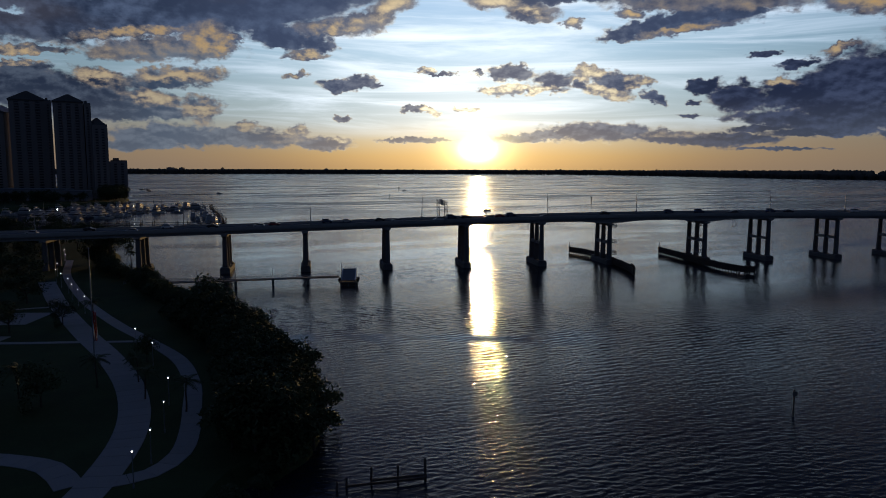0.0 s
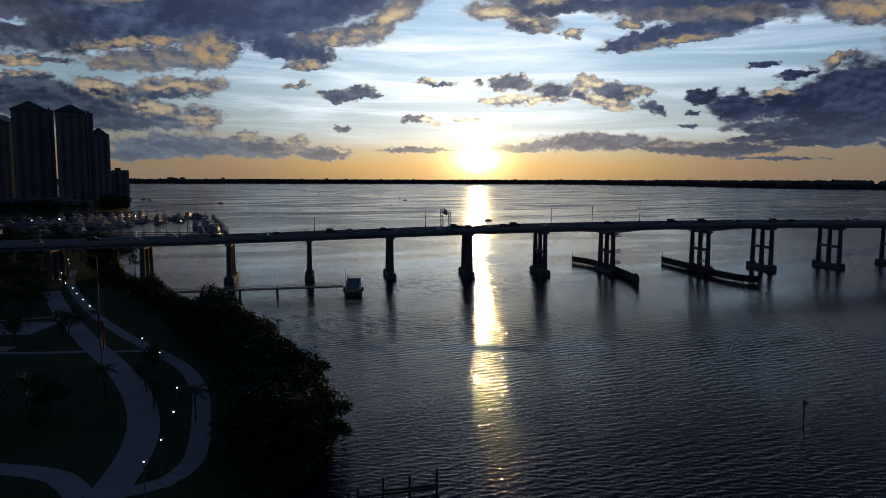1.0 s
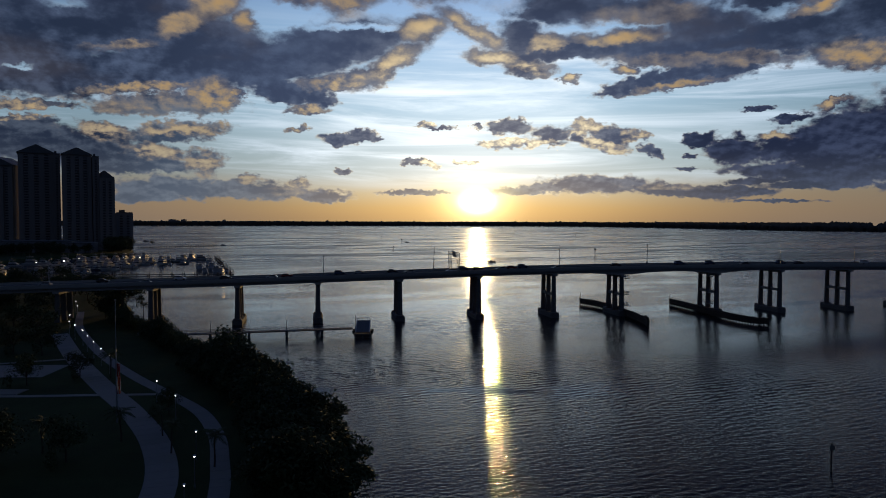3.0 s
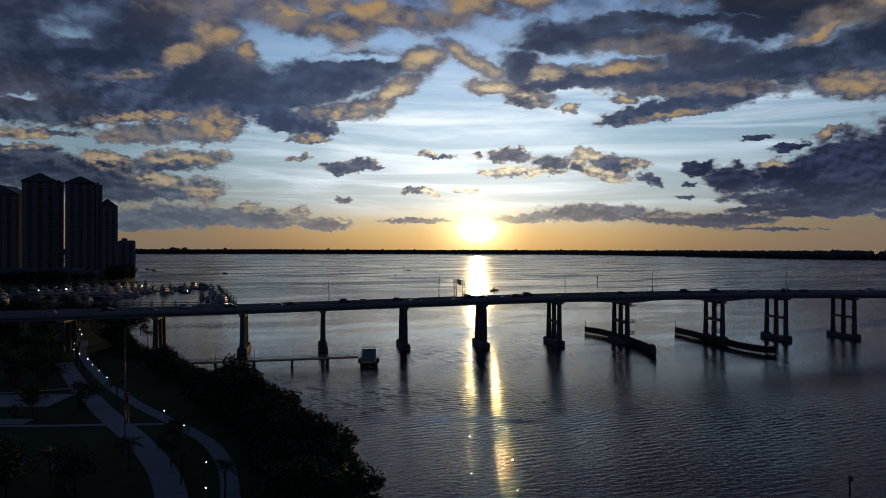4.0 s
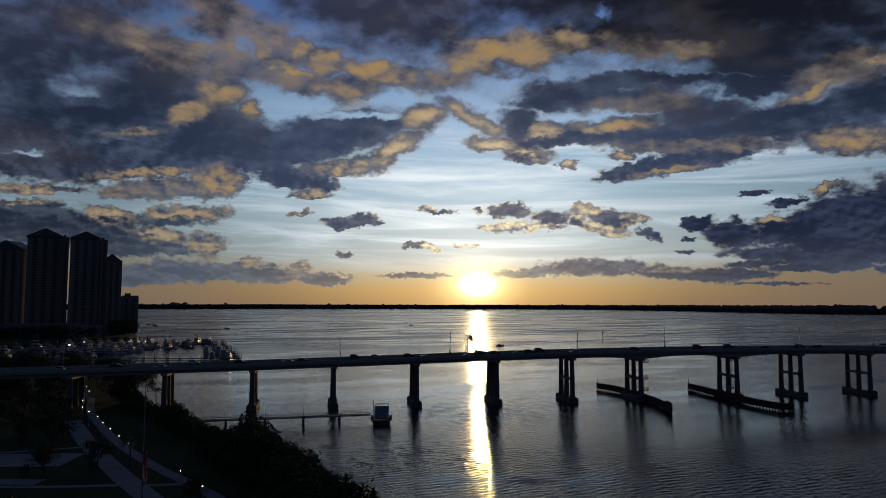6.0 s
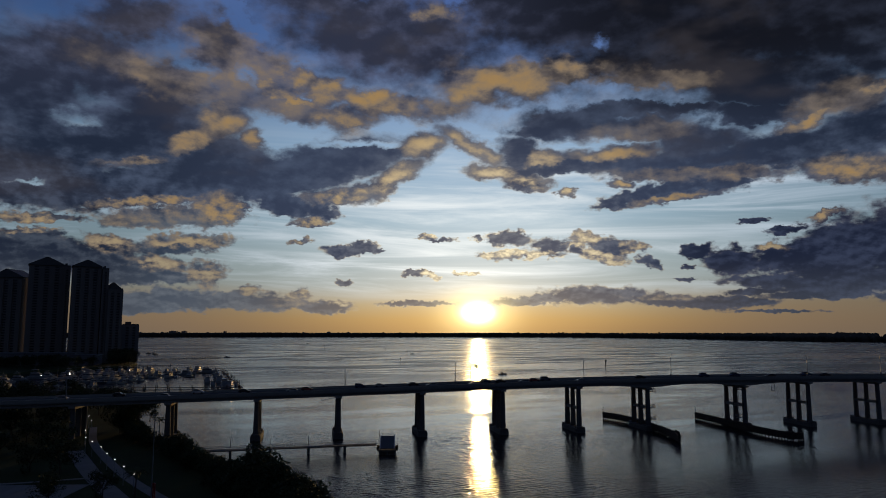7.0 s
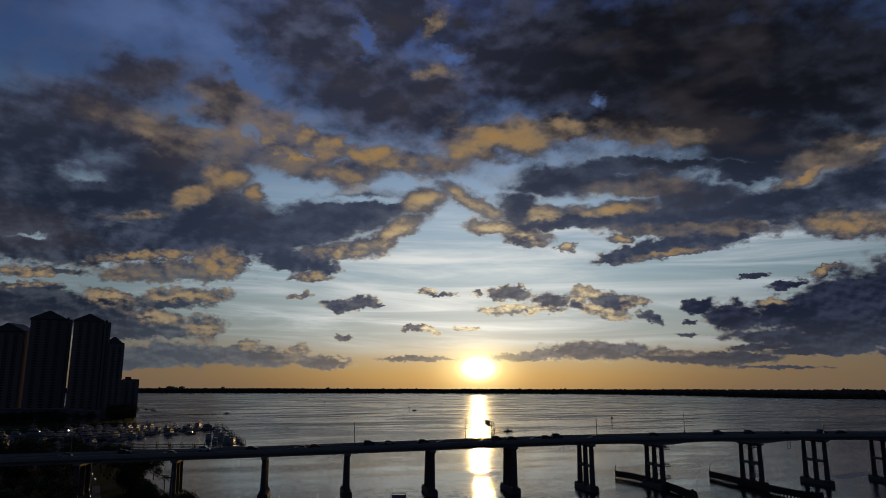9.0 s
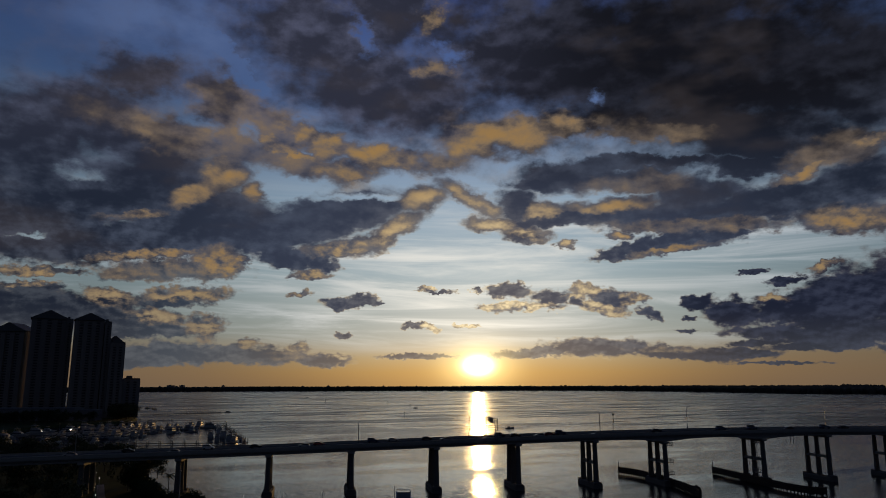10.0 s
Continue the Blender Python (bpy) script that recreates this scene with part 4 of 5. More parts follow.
# ---- fishing pier ----
def fishing_pier():
    turn = math.degrees(math.atan2(13.4, 51.0))
    t = thing("fishing_pier", pose(-36.5, 243.4, 0, 0, 0, turn), "narrow fishing pier with railings on concrete bents", "pier")
    L = 70.0
    n = 28
    slab = None
    for i in range(n):
        x = -L + (i + 0.5) * L / n
        if slab is None:
            bm = B()
            box(bm, (0, 0, 0), (L / n - 0.04, 2.6, 0.35))
            slab = part("deck_panel", bm, DECKING, t)
            slab.matrix_basis = pose(x, 0, 2.0)
        else:
            again(slab, pose(x, 0, 2.0), t)
    post = None
    for i in range(n + 1):
        for v in (-1.22, 1.22):
            m = pose(-L + i * L / n, v, 2.17)
            if post is None:
                bm = B()
                box(bm, (0, 0, 0.5), (0.08, 0.08, 1.0))
                post = part("rail_post", bm, STEEL, t)
                post.matrix_basis = m
            else:
                again(post, m, t)
    for v in (-1.22, 1.22):
        for z in (2.6, 3.15):
            bm = B()
            box(bm, (-L / 2, v, z), (L, 0.06, 0.08))
            part("rail", bm, STEEL, t)
    for x in (-60.0, -47.5, -35.0, -22.6, -10.6):
        bm = B()
        box(bm, (x, 0, 1.55), (0.8, 3.0, 0.5))
        cap = part("bent_cap", bm, DARK_CONCRETE, t)
        for v in (-0.7, 0.7):
            part("column", rod(B(), (x, v, -1.2), (x, v, 1.4), 0.42), DARK_CONCRETE, cap)
    for x in (-60.0, -47.5, -35.0, -22.6):
        bm = B()
        rod(bm, (x, 1.3, 2.1), (x, 1.3, 5.6), 0.09, 0.06)
        lp = part("lamp_post", bm, STEEL, t)
        bm = B()
        box(bm, (x, 1.1, 5.6), (0.25, 0.5, 0.12))
        part("lamp_head", bm, STEEL, lp)


def shelter():
    t = thing("pier_shelter", pose(-32.2, 238.5, 0, 0, 0, 3), "small roofed shelter on piles at the end of the fishing pier", "shelter")
    bm = B()
    box(bm, (0, 0, 1.35), (6.0, 7.4, 0.5))
    part("platform", bm, DECKING, t)
    # dark panel added to stand in for the shade under the platform
    bm = B()
    box(bm, (0, -3.3, 0.7), (5.4, 0.2, 1.4))
    part("skirt", bm, TIMBER, t)
    for x in (-2.5, 0, 2.5):
        for y in (-3.2, 3.2):
            part("column", rod(B(), (x, y, -1.2), (x, y, 1.2), 0.3), DARK_CONCRETE, t)
    bm = B()
    sweep(bm, [[(x, -3.5, 1.9), (x, 3.2, 5.0), (x, 3.2, 5.2), (x, -3.5, 2.1)] for x in (-2.35, 2.35)])
    part("roof", bm, ROOFING, t, "sloping grey sheet roof")
    for x in (-2.3, 2.3):
        bm = B()
        sweep(bm, [[(x - 0.12, y, z), (x + 0.12, y, z), (x + 0.12, y, z + 0.25), (x - 0.12, y, z + 0.25)] for y, z in ((-3.6, 2.12), (3.3, 5.22))])
        part("edge_trim", bm, WHITE_CLOTH, t, "white painted edge board")
        for y, z in ((-3.3, 2.0), (3.0, 5.0)):
            bm = B()
            box(bm, (x, y, (1.6 + z) / 2), (0.18, 0.18, z - 1.6))
            part("post", bm, TIMBER, t)
        for y in (-2.0, 1.2):
            bm = B()
            rod(bm, (x * 1.35, y, 1.2), (x * 1.35, y, 2.4), 0.45, 0.45, 10)
            part("bumper", bm, RUBBER, t, "black rubber bumper")
    bm = B()
    rod(bm, (-2.9, 3.4, 1.5), (-2.9, 3.4, 7.2), 0.12, 0.09)
    part("mast", bm, STEEL, t)
    bm = B()
    for x in (-2.2, 0.0, 2.2):
        rod(bm, (x, 3.6, 1.6), (x, 3.6, 6.0), 0.06, sides=5)
    rod(bm, (-2.2, 3.6, 6.0), (2.2, 3.6, 6.0), 0.06, sides=5)
    rod(bm, (-2.2, 3.6, 5.6), (2.2, 3.6, 5.6), 0.05, sides=5)
    part("railing", bm, STEEL, t)


fishing_pier()
shelter()


# ---- marks and old piles in the water ----
def channel_mark(x, y, h, r=0.2, board=True):
    t = thing("channel_mark", pose(x, y, 0), "dark wooden navigation post standing in the river", "channel marker", "channel marks")
    bm = B()
    rod(bm, (0, 0, -1.5), (0, 0, h), r, r * 0.85)
    part("post", bm, TIMBER, t)
    if board:
        bm = B()
        box(bm, (0, -r - 0.05, h - 0.7), (r * 5, 0.06, r * 5))
        bevel(bm, 0.01)
        part("board", bm, ROOFING, t)


channel_mark(58.0, 111.0, 4.6, 0.16)
for x, y, h, r in ((-67.1, 881.0, 6.5, 0.28), (168.5, 790.0, 7.5, 0.4), (-281.0, 1581.0, 6.5, 0.4), (-75.0, 1194.0, 6.0, 0.4), (320, 1700, 6.5, 0.4), (-130, 1420, 5.5, 0.35)):
    channel_mark(x, y, h, r)


def old_pile_row():
    t = thing("old_dock", pose(-7.6, 85.5, 0, 0, 0, 14), "remains of an old timber dock with bare piles", "dock")
    for i, (x, h) in enumerate(((-5.6, 1.1), (-4.4, 1.4), (-1.2, 2.4), (2.2, 2.5), (5.8, 3.0), (5.9, 2.4))):
        bm = B()
        rod(bm, (x, 0.15 * (i % 3), -1.2), (x, 0.15 * (i % 3), h), 0.17, 0.15)
        part("post", bm, TIMBER, t)
    for z, x0, x1 in ((0.45, -4.5, 5.9), (0.9, -1.2, 5.9)):
        bm = B()
        box(bm, ((x0 + x1) / 2, -0.2, z), (x1 - x0, 0.16, 0.3))
        part("beam", bm, TIMBER, t)


old_pile_row()


# ---- towers ----
def tower(x, y, w, depth, eave, ridge, turn, label, bays=3, mat=STUCCO):
    """A condominium tower: body, projecting bays, balconies and a gabled crown."""
    t = thing("condominium_tower", pose(x, y, LAND_Z - 0.3, 0, 0, turn), label, "tower", "condominium towers")
    bm = B()
    box(bm, (0, 0, eave / 2), (w, depth, eave))
    part("body", bm, mat, t)
    bay_w = w / (bays * 2 + 1)
    for k in range(bays + 1):
        bx = -w / 2 + bay_w * (0.5 + 2 * k)
        bm = B()
        box(bm, (bx, -depth / 2 - 0.8, (eave - 2) / 2), (bay_w, 2.6, eave - 2))
        part("bay", bm, mat, t)
    floors = int((eave - 6) / 3.1)
    slab = window = None
    for k in range(bays):
        bx = -w / 2 + bay_w * (1.5 + 2 * k)
        for f in range(floors):
            z = 5.0 + f * 3.1
            if slab is None:
                bm = B()
                box(bm, (0, 0, 0), (bay_w - 0.1, 2.0, 0.3))
                box(bm, (0, -0.95, 0.6), (bay_w - 0.1, 0.1, 0.9))
                slab = part("balcony", bm, mat, t)
                slab.matrix_basis = pose(bx, -depth / 2 - 1.0, z)
                bm = B()
                box(bm, (0, 0, 0), (bay_w * 0.8, 0.12, 2.1))
                window = part("window", bm, GLASS, t)
                window.matrix_basis = pose(bx, -depth / 2 - 0.05, z + 1.35)
            else:
                again(slab, pose(bx, -depth / 2 - 1.0, z), t)
                again(window, pose(bx, -depth / 2 - 0.05, z + 1.35), t)
    bm = B()
    e = eave
    if ridge > eave:
        h = w * 0.5
        sweep(bm, [[(-h - 1.2, v, e), (h + 1.2, v, e), (h + 1.2, v, e + 0.7), (0.9, v, ridge), (-0.9, v, ridge), (-h - 1.2, v, e + 0.7)] for v in (-depth / 2 - 2.2, depth / 2 + 1.2)])
    else:
        box(bm, (0, 0, e + 0.6), (w * 0.96, depth + 1.0, 1.2))
        box(bm, (-w * 0.15, 0, e + 2.6), (w * 0.35, depth * 0.5, 2.8))
    part("roof", bm, ROOFING, t)
    return t


tower(-489.0, 832, 37, 24, 114.5, 124.5, 30, "tall dark stucco condominium tower with a gabled crown")
tower(-468.2, 838, 7, 22, 113.8, 113.8, 30, "flat-topped shaft adjoining a gabled condominium tower", bays=1)
tower(-440.2, 830, 30.5, 22, 112.5, 120.8, 30, "tall dark stucco condominium tower with a pointed gable")
tower(-421.0, 836, 7, 20, 110.5, 110.5, 30, "narrow stair shaft beside a gabled condominium tower", bays=1)
tower(-409.0, 838, 16.5, 22, 86.5, 86.5, 30, "lower stepped condominium tower with a flat roof", bays=2)
tower(-418, 850, 20, 18, 86.5, 95.5, 30, "stepped wing with a sloping roof behind a tower")
tower(-534, 842, 40, 24, 100.5, 111, -3, "shorter dark condominium tower with a gabled crown")
tower(-580, 852, 36, 24, 96, 103, -4, "dark condominium tower at the edge of the group")
tower(-400.5, 866, 19, 16, 44.5, 44.5, 26, "low grey apartment block near the shore", bays=2, mat=STUCCO_GREY)
tower(-405.5, 846, 8.0, 12, 43.0, 43.0, 26, "low pale apartment wing near the shore", bays=1)


def podium(x, y, w, d, h, turn):
    t = thing("marina_building", pose(x, y, LAND_Z - 0.2, 0, 0, turn), "low marina building in front of the towers", "building", "marina buildings")
    bm = B()
    box(bm, (0, 0, h / 2), (w, d, h))
    part("wall", bm, STUCCO_GREY, t)
    bm = B()
    box(bm, (0, 0, h + 0.4), (w + 2.0, d + 2.0, 0.8), top=(0.9, 0.8))
    part("roof", bm, ROOFING, t)
    for k in range(int(w / 6)):
        bm = B()
        box(bm, (-w / 2 + 3 + 6 * k, -d / 2 - 0.05, h * 0.5), (2.6, 0.15, 1.8))
        part("window", bm, GLASS, t)
    return t


podium(-470, 770, 110, 26, 13, 8)
podium(-404, 770, 26, 20, 11, 8)
pb = podium(-560, 740, 60, 24, 10, 5)
bm = B()
box(bm, (-6.0, -10.15, 6.0), (1.0, 0.2, 5.0))
part("lit_entrance", bm, WARM_GLOW, [o for o in scene.objects if o.name.startswith("marina_building")][1], "warmly lit stair window")


# ---- marina ----
def dock(a, b, w, label="weathered timber marina dock on piles", pile_step=8.0, pile_h=2.6):
    a, b = Vector((*a, 0)), Vector((*b, 0))
    L = (b - a).length
    t = thing("marina_dock", pose(a.x, a.y, 0, 0, 0, math.degrees(math.atan2(b.y - a.y, b.x - a.x))), label, "dock", "marina docks")
    bm = B()
    box(bm, (L / 2, 0, 0.8), (L, w, 0.35))
    part("walkway", bm, DECKING, t)
    pile = None
    for k in range(int(L / pile_step) + 1):
        for v in (-w / 2 - 0.25, w / 2 + 0.25):
            m = pose(k * pile_step, v, 0)
            if pile is None:
                bm = B()
                rod(bm, (0, 0, -1.0), (0, 0, pile_h), 0.24, 0.2, 7)
                pile = part("post", bm, TIMBER, t)
                pile.matrix_basis = m
            else:
                again(pile, m, t)
    return t


dock((-300, 484), (-156, 494), 3.0)
dock((-300, 460), (-150, 478), 3.0)
dock((-330, 545), (-250, 548), 2.4)
dock((-330, 600), (-236, 612), 2.4)
dock((-340, 634), (-225, 668), 2.4)
dock((-230, 690), (-153, 490), 1.6, pile_step=15.0, pile_h=3.9)
dock((-352, 786), (-320, 800), 2.0)
dock((-372, 752), (-330, 760), 2.0)
dock((-412, 930), (-336, 1018), 1.6, "long narrow jetty on many piles", 4.0, 2.6)
dock((-470, 1120), (-505, 1190), 2.0)


def boat_hull(bm, L, w, h, sheer=0.5):
    rings = []
    for k in range(9):
        u = k / 8
        x = -L / 2 + L * u
        half = w / 2 * (0.92 + 0.08 * math.sin(u * 3)) * (1 - max(0, (u - 0.45) / 0.55) ** 2.2 * 0.97)
        top = h + sheer * u * u
        low = -0.4 + (0.7 * max(0, (u - 0.7) / 0.3) ** 2)
        rings.append([(x, -half, top), (x, -half * 0.85, 0.15), (x, -half * 0.3, low), (x, half * 0.3, low), (x, half * 0.85, 0.15), (x, half, top)])
    return sweep(bm, rings)


def motor_yacht(L=14.0, mast=True, fly=True, hull=GELCOAT, label="white motor yacht with a flybridge moored in the marina"):
    t = thing("motor_yacht", pose(0, 0, -900), label, "boat", "moored boats")
    w = L * 0.3
    part("hull", boat_hull(B(), L, w, L * 0.1, L * 0.05), hull, t)
    bm = B()
    box(bm, (-L * 0.06, 0, L * 0.1 + L * 0.075), (L * 0.5, w * 0.78, L * 0.15), top=(0.86, 0.85))
    bevel(bm, 0.12)
    part("cabin", bm, GELCOAT, t)
    bm = B()
    box(bm, (-L * 0.05, 0, L * 0.19), (L * 0.47, w * 0.76, L * 0.05), top=(0.95, 0.97))
    part("cabin_window", bm, GLASS, t)
    bm = B()
    box(bm, (L * 0.27, 0, L * 0.135), (L * 0.2, w * 0.5, L * 0.06), top=(0.6, 0.7))
    part("foredeck", bm, GELCOAT, t)
    if fly:
        bm = B()
        box(bm, (-L * 0.1, 0, L * 0.285), (L * 0.3, w * 0.66, L * 0.05), top=(1.06, 1.05))
        part("flybridge", bm, GELCOAT, t)
        bm = B()
        box(bm, (-L * 0.12, 0, L * 0.42), (L * 0.26, w * 0.62, L * 0.015))
        top = part("hardtop", bm, GELCOAT, t)
        leg = None
        for x in (-L * 0.22, -L * 0.02):
            for v in (-w * 0.26, w * 0.26):
                if leg is None:
                    leg = part("support", rod(B(), (0, 0, L * 0.3), (0, 0, L * 0.42), 0.06, sides=5), STEEL, top)
                    leg.matrix_basis = pose(x, v, 0)
                else:
                    again(leg, pose(x, v, 0), top)
    if mast:
        bm = B()
        rod(bm, (-L * 0.12, 0, L * 0.3), (-L * 0.14, 0, L * 0.62), 0.08, 0.04, 6)
        rod(bm, (-L * 0.13, -w * 0.2, L * 0.5), (-L * 0.13, w * 0.2, L * 0.5), 0.05, 0.05, 5)
        part("mast", bm, STEEL, t)
    bm = B()
    for k in range(7):
        x = L * (0.1 + 0.05 * k)
        v = w * 0.46 * (1 - max(0, (0.5 + x / L - 0.45) / 0.55) ** 2.2)
        for s in (-1, 1):
            rod(bm, (x, s * v, L * 0.11), (x, s * v, L * 0.17), 0.03, sides=4)
    part("bow_rail", bm, STEEL, t)
    return t


def sail_boat():
    t = thing("sailing_boat", pose(0, 0, -900), "white sailing boat with bare mast in the marina", "boat", "moored boats")
    part("hull", boat_hull(B(), 10, 3.0, 1.0, 0.4), GELCOAT, t)
    bm = B()
    box(bm, (0.3, 0, 1.35), (4.2, 1.7, 0.6), top=(0.8, 0.8))
    part("cabin", bm, GELCOAT, t)
    bm = B()
    rod(bm, (0.8, 0, 1.0), (0.8, 0, 14.5), 0.11, 0.07, 6)
    m = part("mast", bm, STEEL, t)
    bm = B()
    rod(bm, (0.8, 0, 2.3), (-3.6, 0, 2.4), 0.14, 0.14, 6)
    part("boom", bm, HULL_DARK, m)
    return t


yachts = [motor_yacht(15.0), motor_yacht(12.0, mast=False, label="white cabin cruiser moored in the marina"), motor_yacht(18.0, label="large white motor yacht with a hardtop in the marina"),
          motor_yacht(13.0, hull=HULL_DARK, label="motor yacht with a dark blue hull in the marina"), sail_boat(), motor_yacht(9.0, False, False, label="small white day cruiser moored at a dock")]
used = [False] * len(yachts)


def moor(kind, x, y, turn, scale=1.0):
    m = pose(x, y, 0, 0, 0, turn)
    if not used[kind]:
        used[kind] = True
        yachts[kind].matrix_basis = m
    else:
        copy_thing(yachts[kind], m)


rb = random.Random(11)
for row, (x0, x1, y0, slope, facing) in enumerate(((-318, -252, 532, 0.05, -90), (-322, -246, 562, 0.05, 90), (-330, -238, 586, 0.12, -90), (-330, -234, 622, 0.12, 90), (-335, -246, 662, 0.28, 90), (-330, -225, 500, 0.06, 90))):
    x = x0
    while x < x1:
        k = rb.choice([0, 1, 2, 3, 1, 0, 5, 4 if row % 2 else 0])
        if row == 5 and (x > -262 or rb.random() < 0.3):
            x += 7
            continue
        if rb.random() < 0.74:
            moor(k, x, y0 + slope * (x - x0) + rb.uniform(-1.5, 1.5), facing + rb.uniform(-3, 3))
        x += rb.uniform(5.6, 7.6)
for k, x, y, turn in ((2, -172, 512, 112), (0, -178, 530, 110), (2, -188, 550, 111), (1, -194, 572, 112), (2, -204, 592, 110), (0, -212, 616, 113), (3, -221, 640, 110), (2, -235, 664, 20),
                      (0, -166, 506, 95), (1, -183, 520, 111), (0, -196, 546, 112), (0, -246, 640, 20), (5, -231, 606, 10), (5, -262, 660, 200), (4, -240, 600, 100), (4, -253, 690, 80)):
    moor(k, x, y, turn)
moor(5, -330, 1030, 20)
moor(5, -515, 1196, 10)
for k, x, y, turn in ((1, -345, 520, 10), (0, -345, 535, 5), (0, -350, 560, 0), (2, -350, 585, 0), (1, -355, 610, 0), (3, -352, 640, 0), (0, -352, 668, 20)):
    moor(k, x, y, turn)


def small_boat(x, y, turn, label):
    t = thing("motor_boat", pose(x, y, 0, 0, 0, turn), label, "boat", "boats on the river")
    part("hull", boat_hull(B(), 8.0, 2.6, 0.9, 0.5), HULL_DARK, t)
    bm = B()
    box(bm, (-0.6, 0, 1.5), (2.2, 1.8, 1.0), top=(0.7, 0.8))
    part("cabin", bm, GELCOAT, t)
    bm = B()
    box(bm, (-0.8, 0, 2.9), (2.6, 2.0, 0.1))
    roof = part("canopy", bm, HULL_DARK, t)
    bm = B()
    for dx in (-1.9, 0.3):
        for v in (-0.9, 0.9):
            rod(bm, (dx, v, 0.9), (dx, v, 2.9), 0.05, sides=5)
    part("support", bm, STEEL, roof)


small_boat(41.5, 655, 8, "small dark motor boat under way on the river")
small_boat(-66.0, 1194, 3, "distant small boat on the open river")
small_boat(-420.0, 2100, 30, "distant small boat far out on the river")


def kiosk(x, y):
    t = thing("dock_kiosk", pose(x, y, 0.9), "small white kiosk at the end of a marina dock", "kiosk")
    bm = B()
    box(bm, (0, 0, 1.6), (2.4, 2.4, 3.2))
    bevel(bm, 0.06)
    part("wall", bm, WHITE_CLOTH, t)
    bm = B()
    box(bm, (0, 0, 3.35), (3.0, 3.0, 0.3), top=(0.8, 0.8))
    part("roof", bm, ROOFING, t)
    bm = B()
    box(bm, (0, -1.22, 1.1), (0.9, 0.06, 2.0))
    part("door", bm, HULL_DARK, t)


kiosk(-158, 493.6)


def dock_light(x, y, h=4.0, r=0.28):
    t = thing("dock_light", pose(x, y, 0.6), "lit white light on a post at the marina", "light", "marina lights")
    bm = B()
    rod(bm, (0, 0, 0), (0, 0, h), 0.08, 0.07, 6)
    part("post", bm, STEEL, t)
    bm = B()
    bmesh.ops.create_icosphere(bm, subdivisions=1, radius=r, matrix=Matrix.Translation((0, 0, h + r)))
    part("globe", bm, LAMP_GLOW, t, "glowing white globe")


for x, y, h, r in ((-310, 560, 4.5, 0.6), (-330, 556, 4, 0.28), (-262, 590, 6, 0.32), (-300, 600, 5, 0.22), (-285, 610, 5, 0.2), (-325, 612, 4, 0.18)):
    dock_light(x, y, h, r)


# ---- cars on the bridge ----
PAINTS = [material("car_paint_" + n, c, 0.3, 0.2, vary=0.05, bump=0.0, spec=0.6) for n, c in (("dark", (0.03, 0.03, 0.035)), ("silver", (0.4, 0.41, 0.42)), ("white", (0.7, 0.7, 0.69)), ("red", (0.25, 0.03, 0.03)), ("blue", (0.04, 0.07, 0.14)))]


def car(paint, label, tall=False):
    t = thing("car", pose(0, 0, -900), label, "car", "cars on the bridge")
    H = 0.3 if tall else 0.0
    prof = [(-2.2, 0.35), (2.2, 0.35), (2.28, 0.62), (2.1, 0.82), (1.1, 0.95 + H), (-1.9, 1.0 + H), (-2.25, 0.8)]
    bm = sweep(B(), [[(x, v * k, z) for x, z in prof] for v, k in ((-0.9, 0.96), (-0.82, 1.06), (0.82, 1.06), (0.9, 0.96))])
    part("body", bm, paint, t)
    roofx = (-1.95, -1.3, 0.35, 1.15) if not tall else (-2.15, -1.95, 0.35, 1.05)
    z0, z1 = 0.98 + H, 1.45 + H * 1.2
    bm = sweep(B(), [[(roofx[0], v, z0), (roofx[3], v, z0), (roofx[2], v * 0.86, z1), (roofx[1], v * 0.86, z1)] for v in (-0.78, 0.78)])
    part("cabin_glass", bm, GLASS, t)
    bm = B()
    box(bm, ((roofx[1] + roofx[2]) / 2, 0, z1 + 0.03), (roofx[2] - roofx[1], 1.36, 0.07))
    part("roof", bm, paint, t)
    wheel = None
    for x in (-1.4, 1.4):
        for v in (-0.8, 0.8):
            m = pose(x, v, 0.33)
            if wheel is None:
                bm = rod(B(), (0, -0.11, 0), (0, 0.11, 0), 0.33, 0.33, 14)
                wheel = part("wheel", bm, RUBBER, t)
                wheel.matrix_basis = m
            else:
                again(wheel, m, t)
    return t


CARS = [car(PAINTS[0], "dark saloon car driving on the bridge"), car(PAINTS[1], "silver saloon car driving on the bridge"), car(PAINTS[2], "white utility car driving on the bridge", True),
        car(PAINTS[3], "dark red car driving on the bridge"), car(PAINTS[4], "dark blue utility car driving on the bridge", True)]
placed = [False] * len(CARS)
for k, s, lane in ((1, -163.4, -1), (0, -146, 3), (1, -127.8, -2), (2, -117.6, 3), (0, -100, 2), (1, -82, -1), (3, -76.5, 1), (4, -55.6, 3), (1, -47.7, 3), (0, -34.1, 3), (1, -28, -1), (2, -11.6, -2), (4, -4.0, 3), (0, 1.5, 2),
                   (1, 10, -1), (3, 16, 2), (4, 22, 3), (1, 33, -2), (0, 63, 2), (4, 94.8, 3), (4, 109.7, 3), (0, 121, -1), (4, 145.4, 3), (0, 152, 2), (2, 189.7, 3), (0, 205, 2)):
    m = on_deck(s, {-2: -6.2, -1: -2.6, 2: 2.4, 3: 5.8}.get(lane, 2.4), 0.0, 180 if lane < 0 else 0)
    if placed[k]:
        copy_thing(CARS[k], m)
    else:
        placed[k] = True
        CARS[k].matrix_basis = m


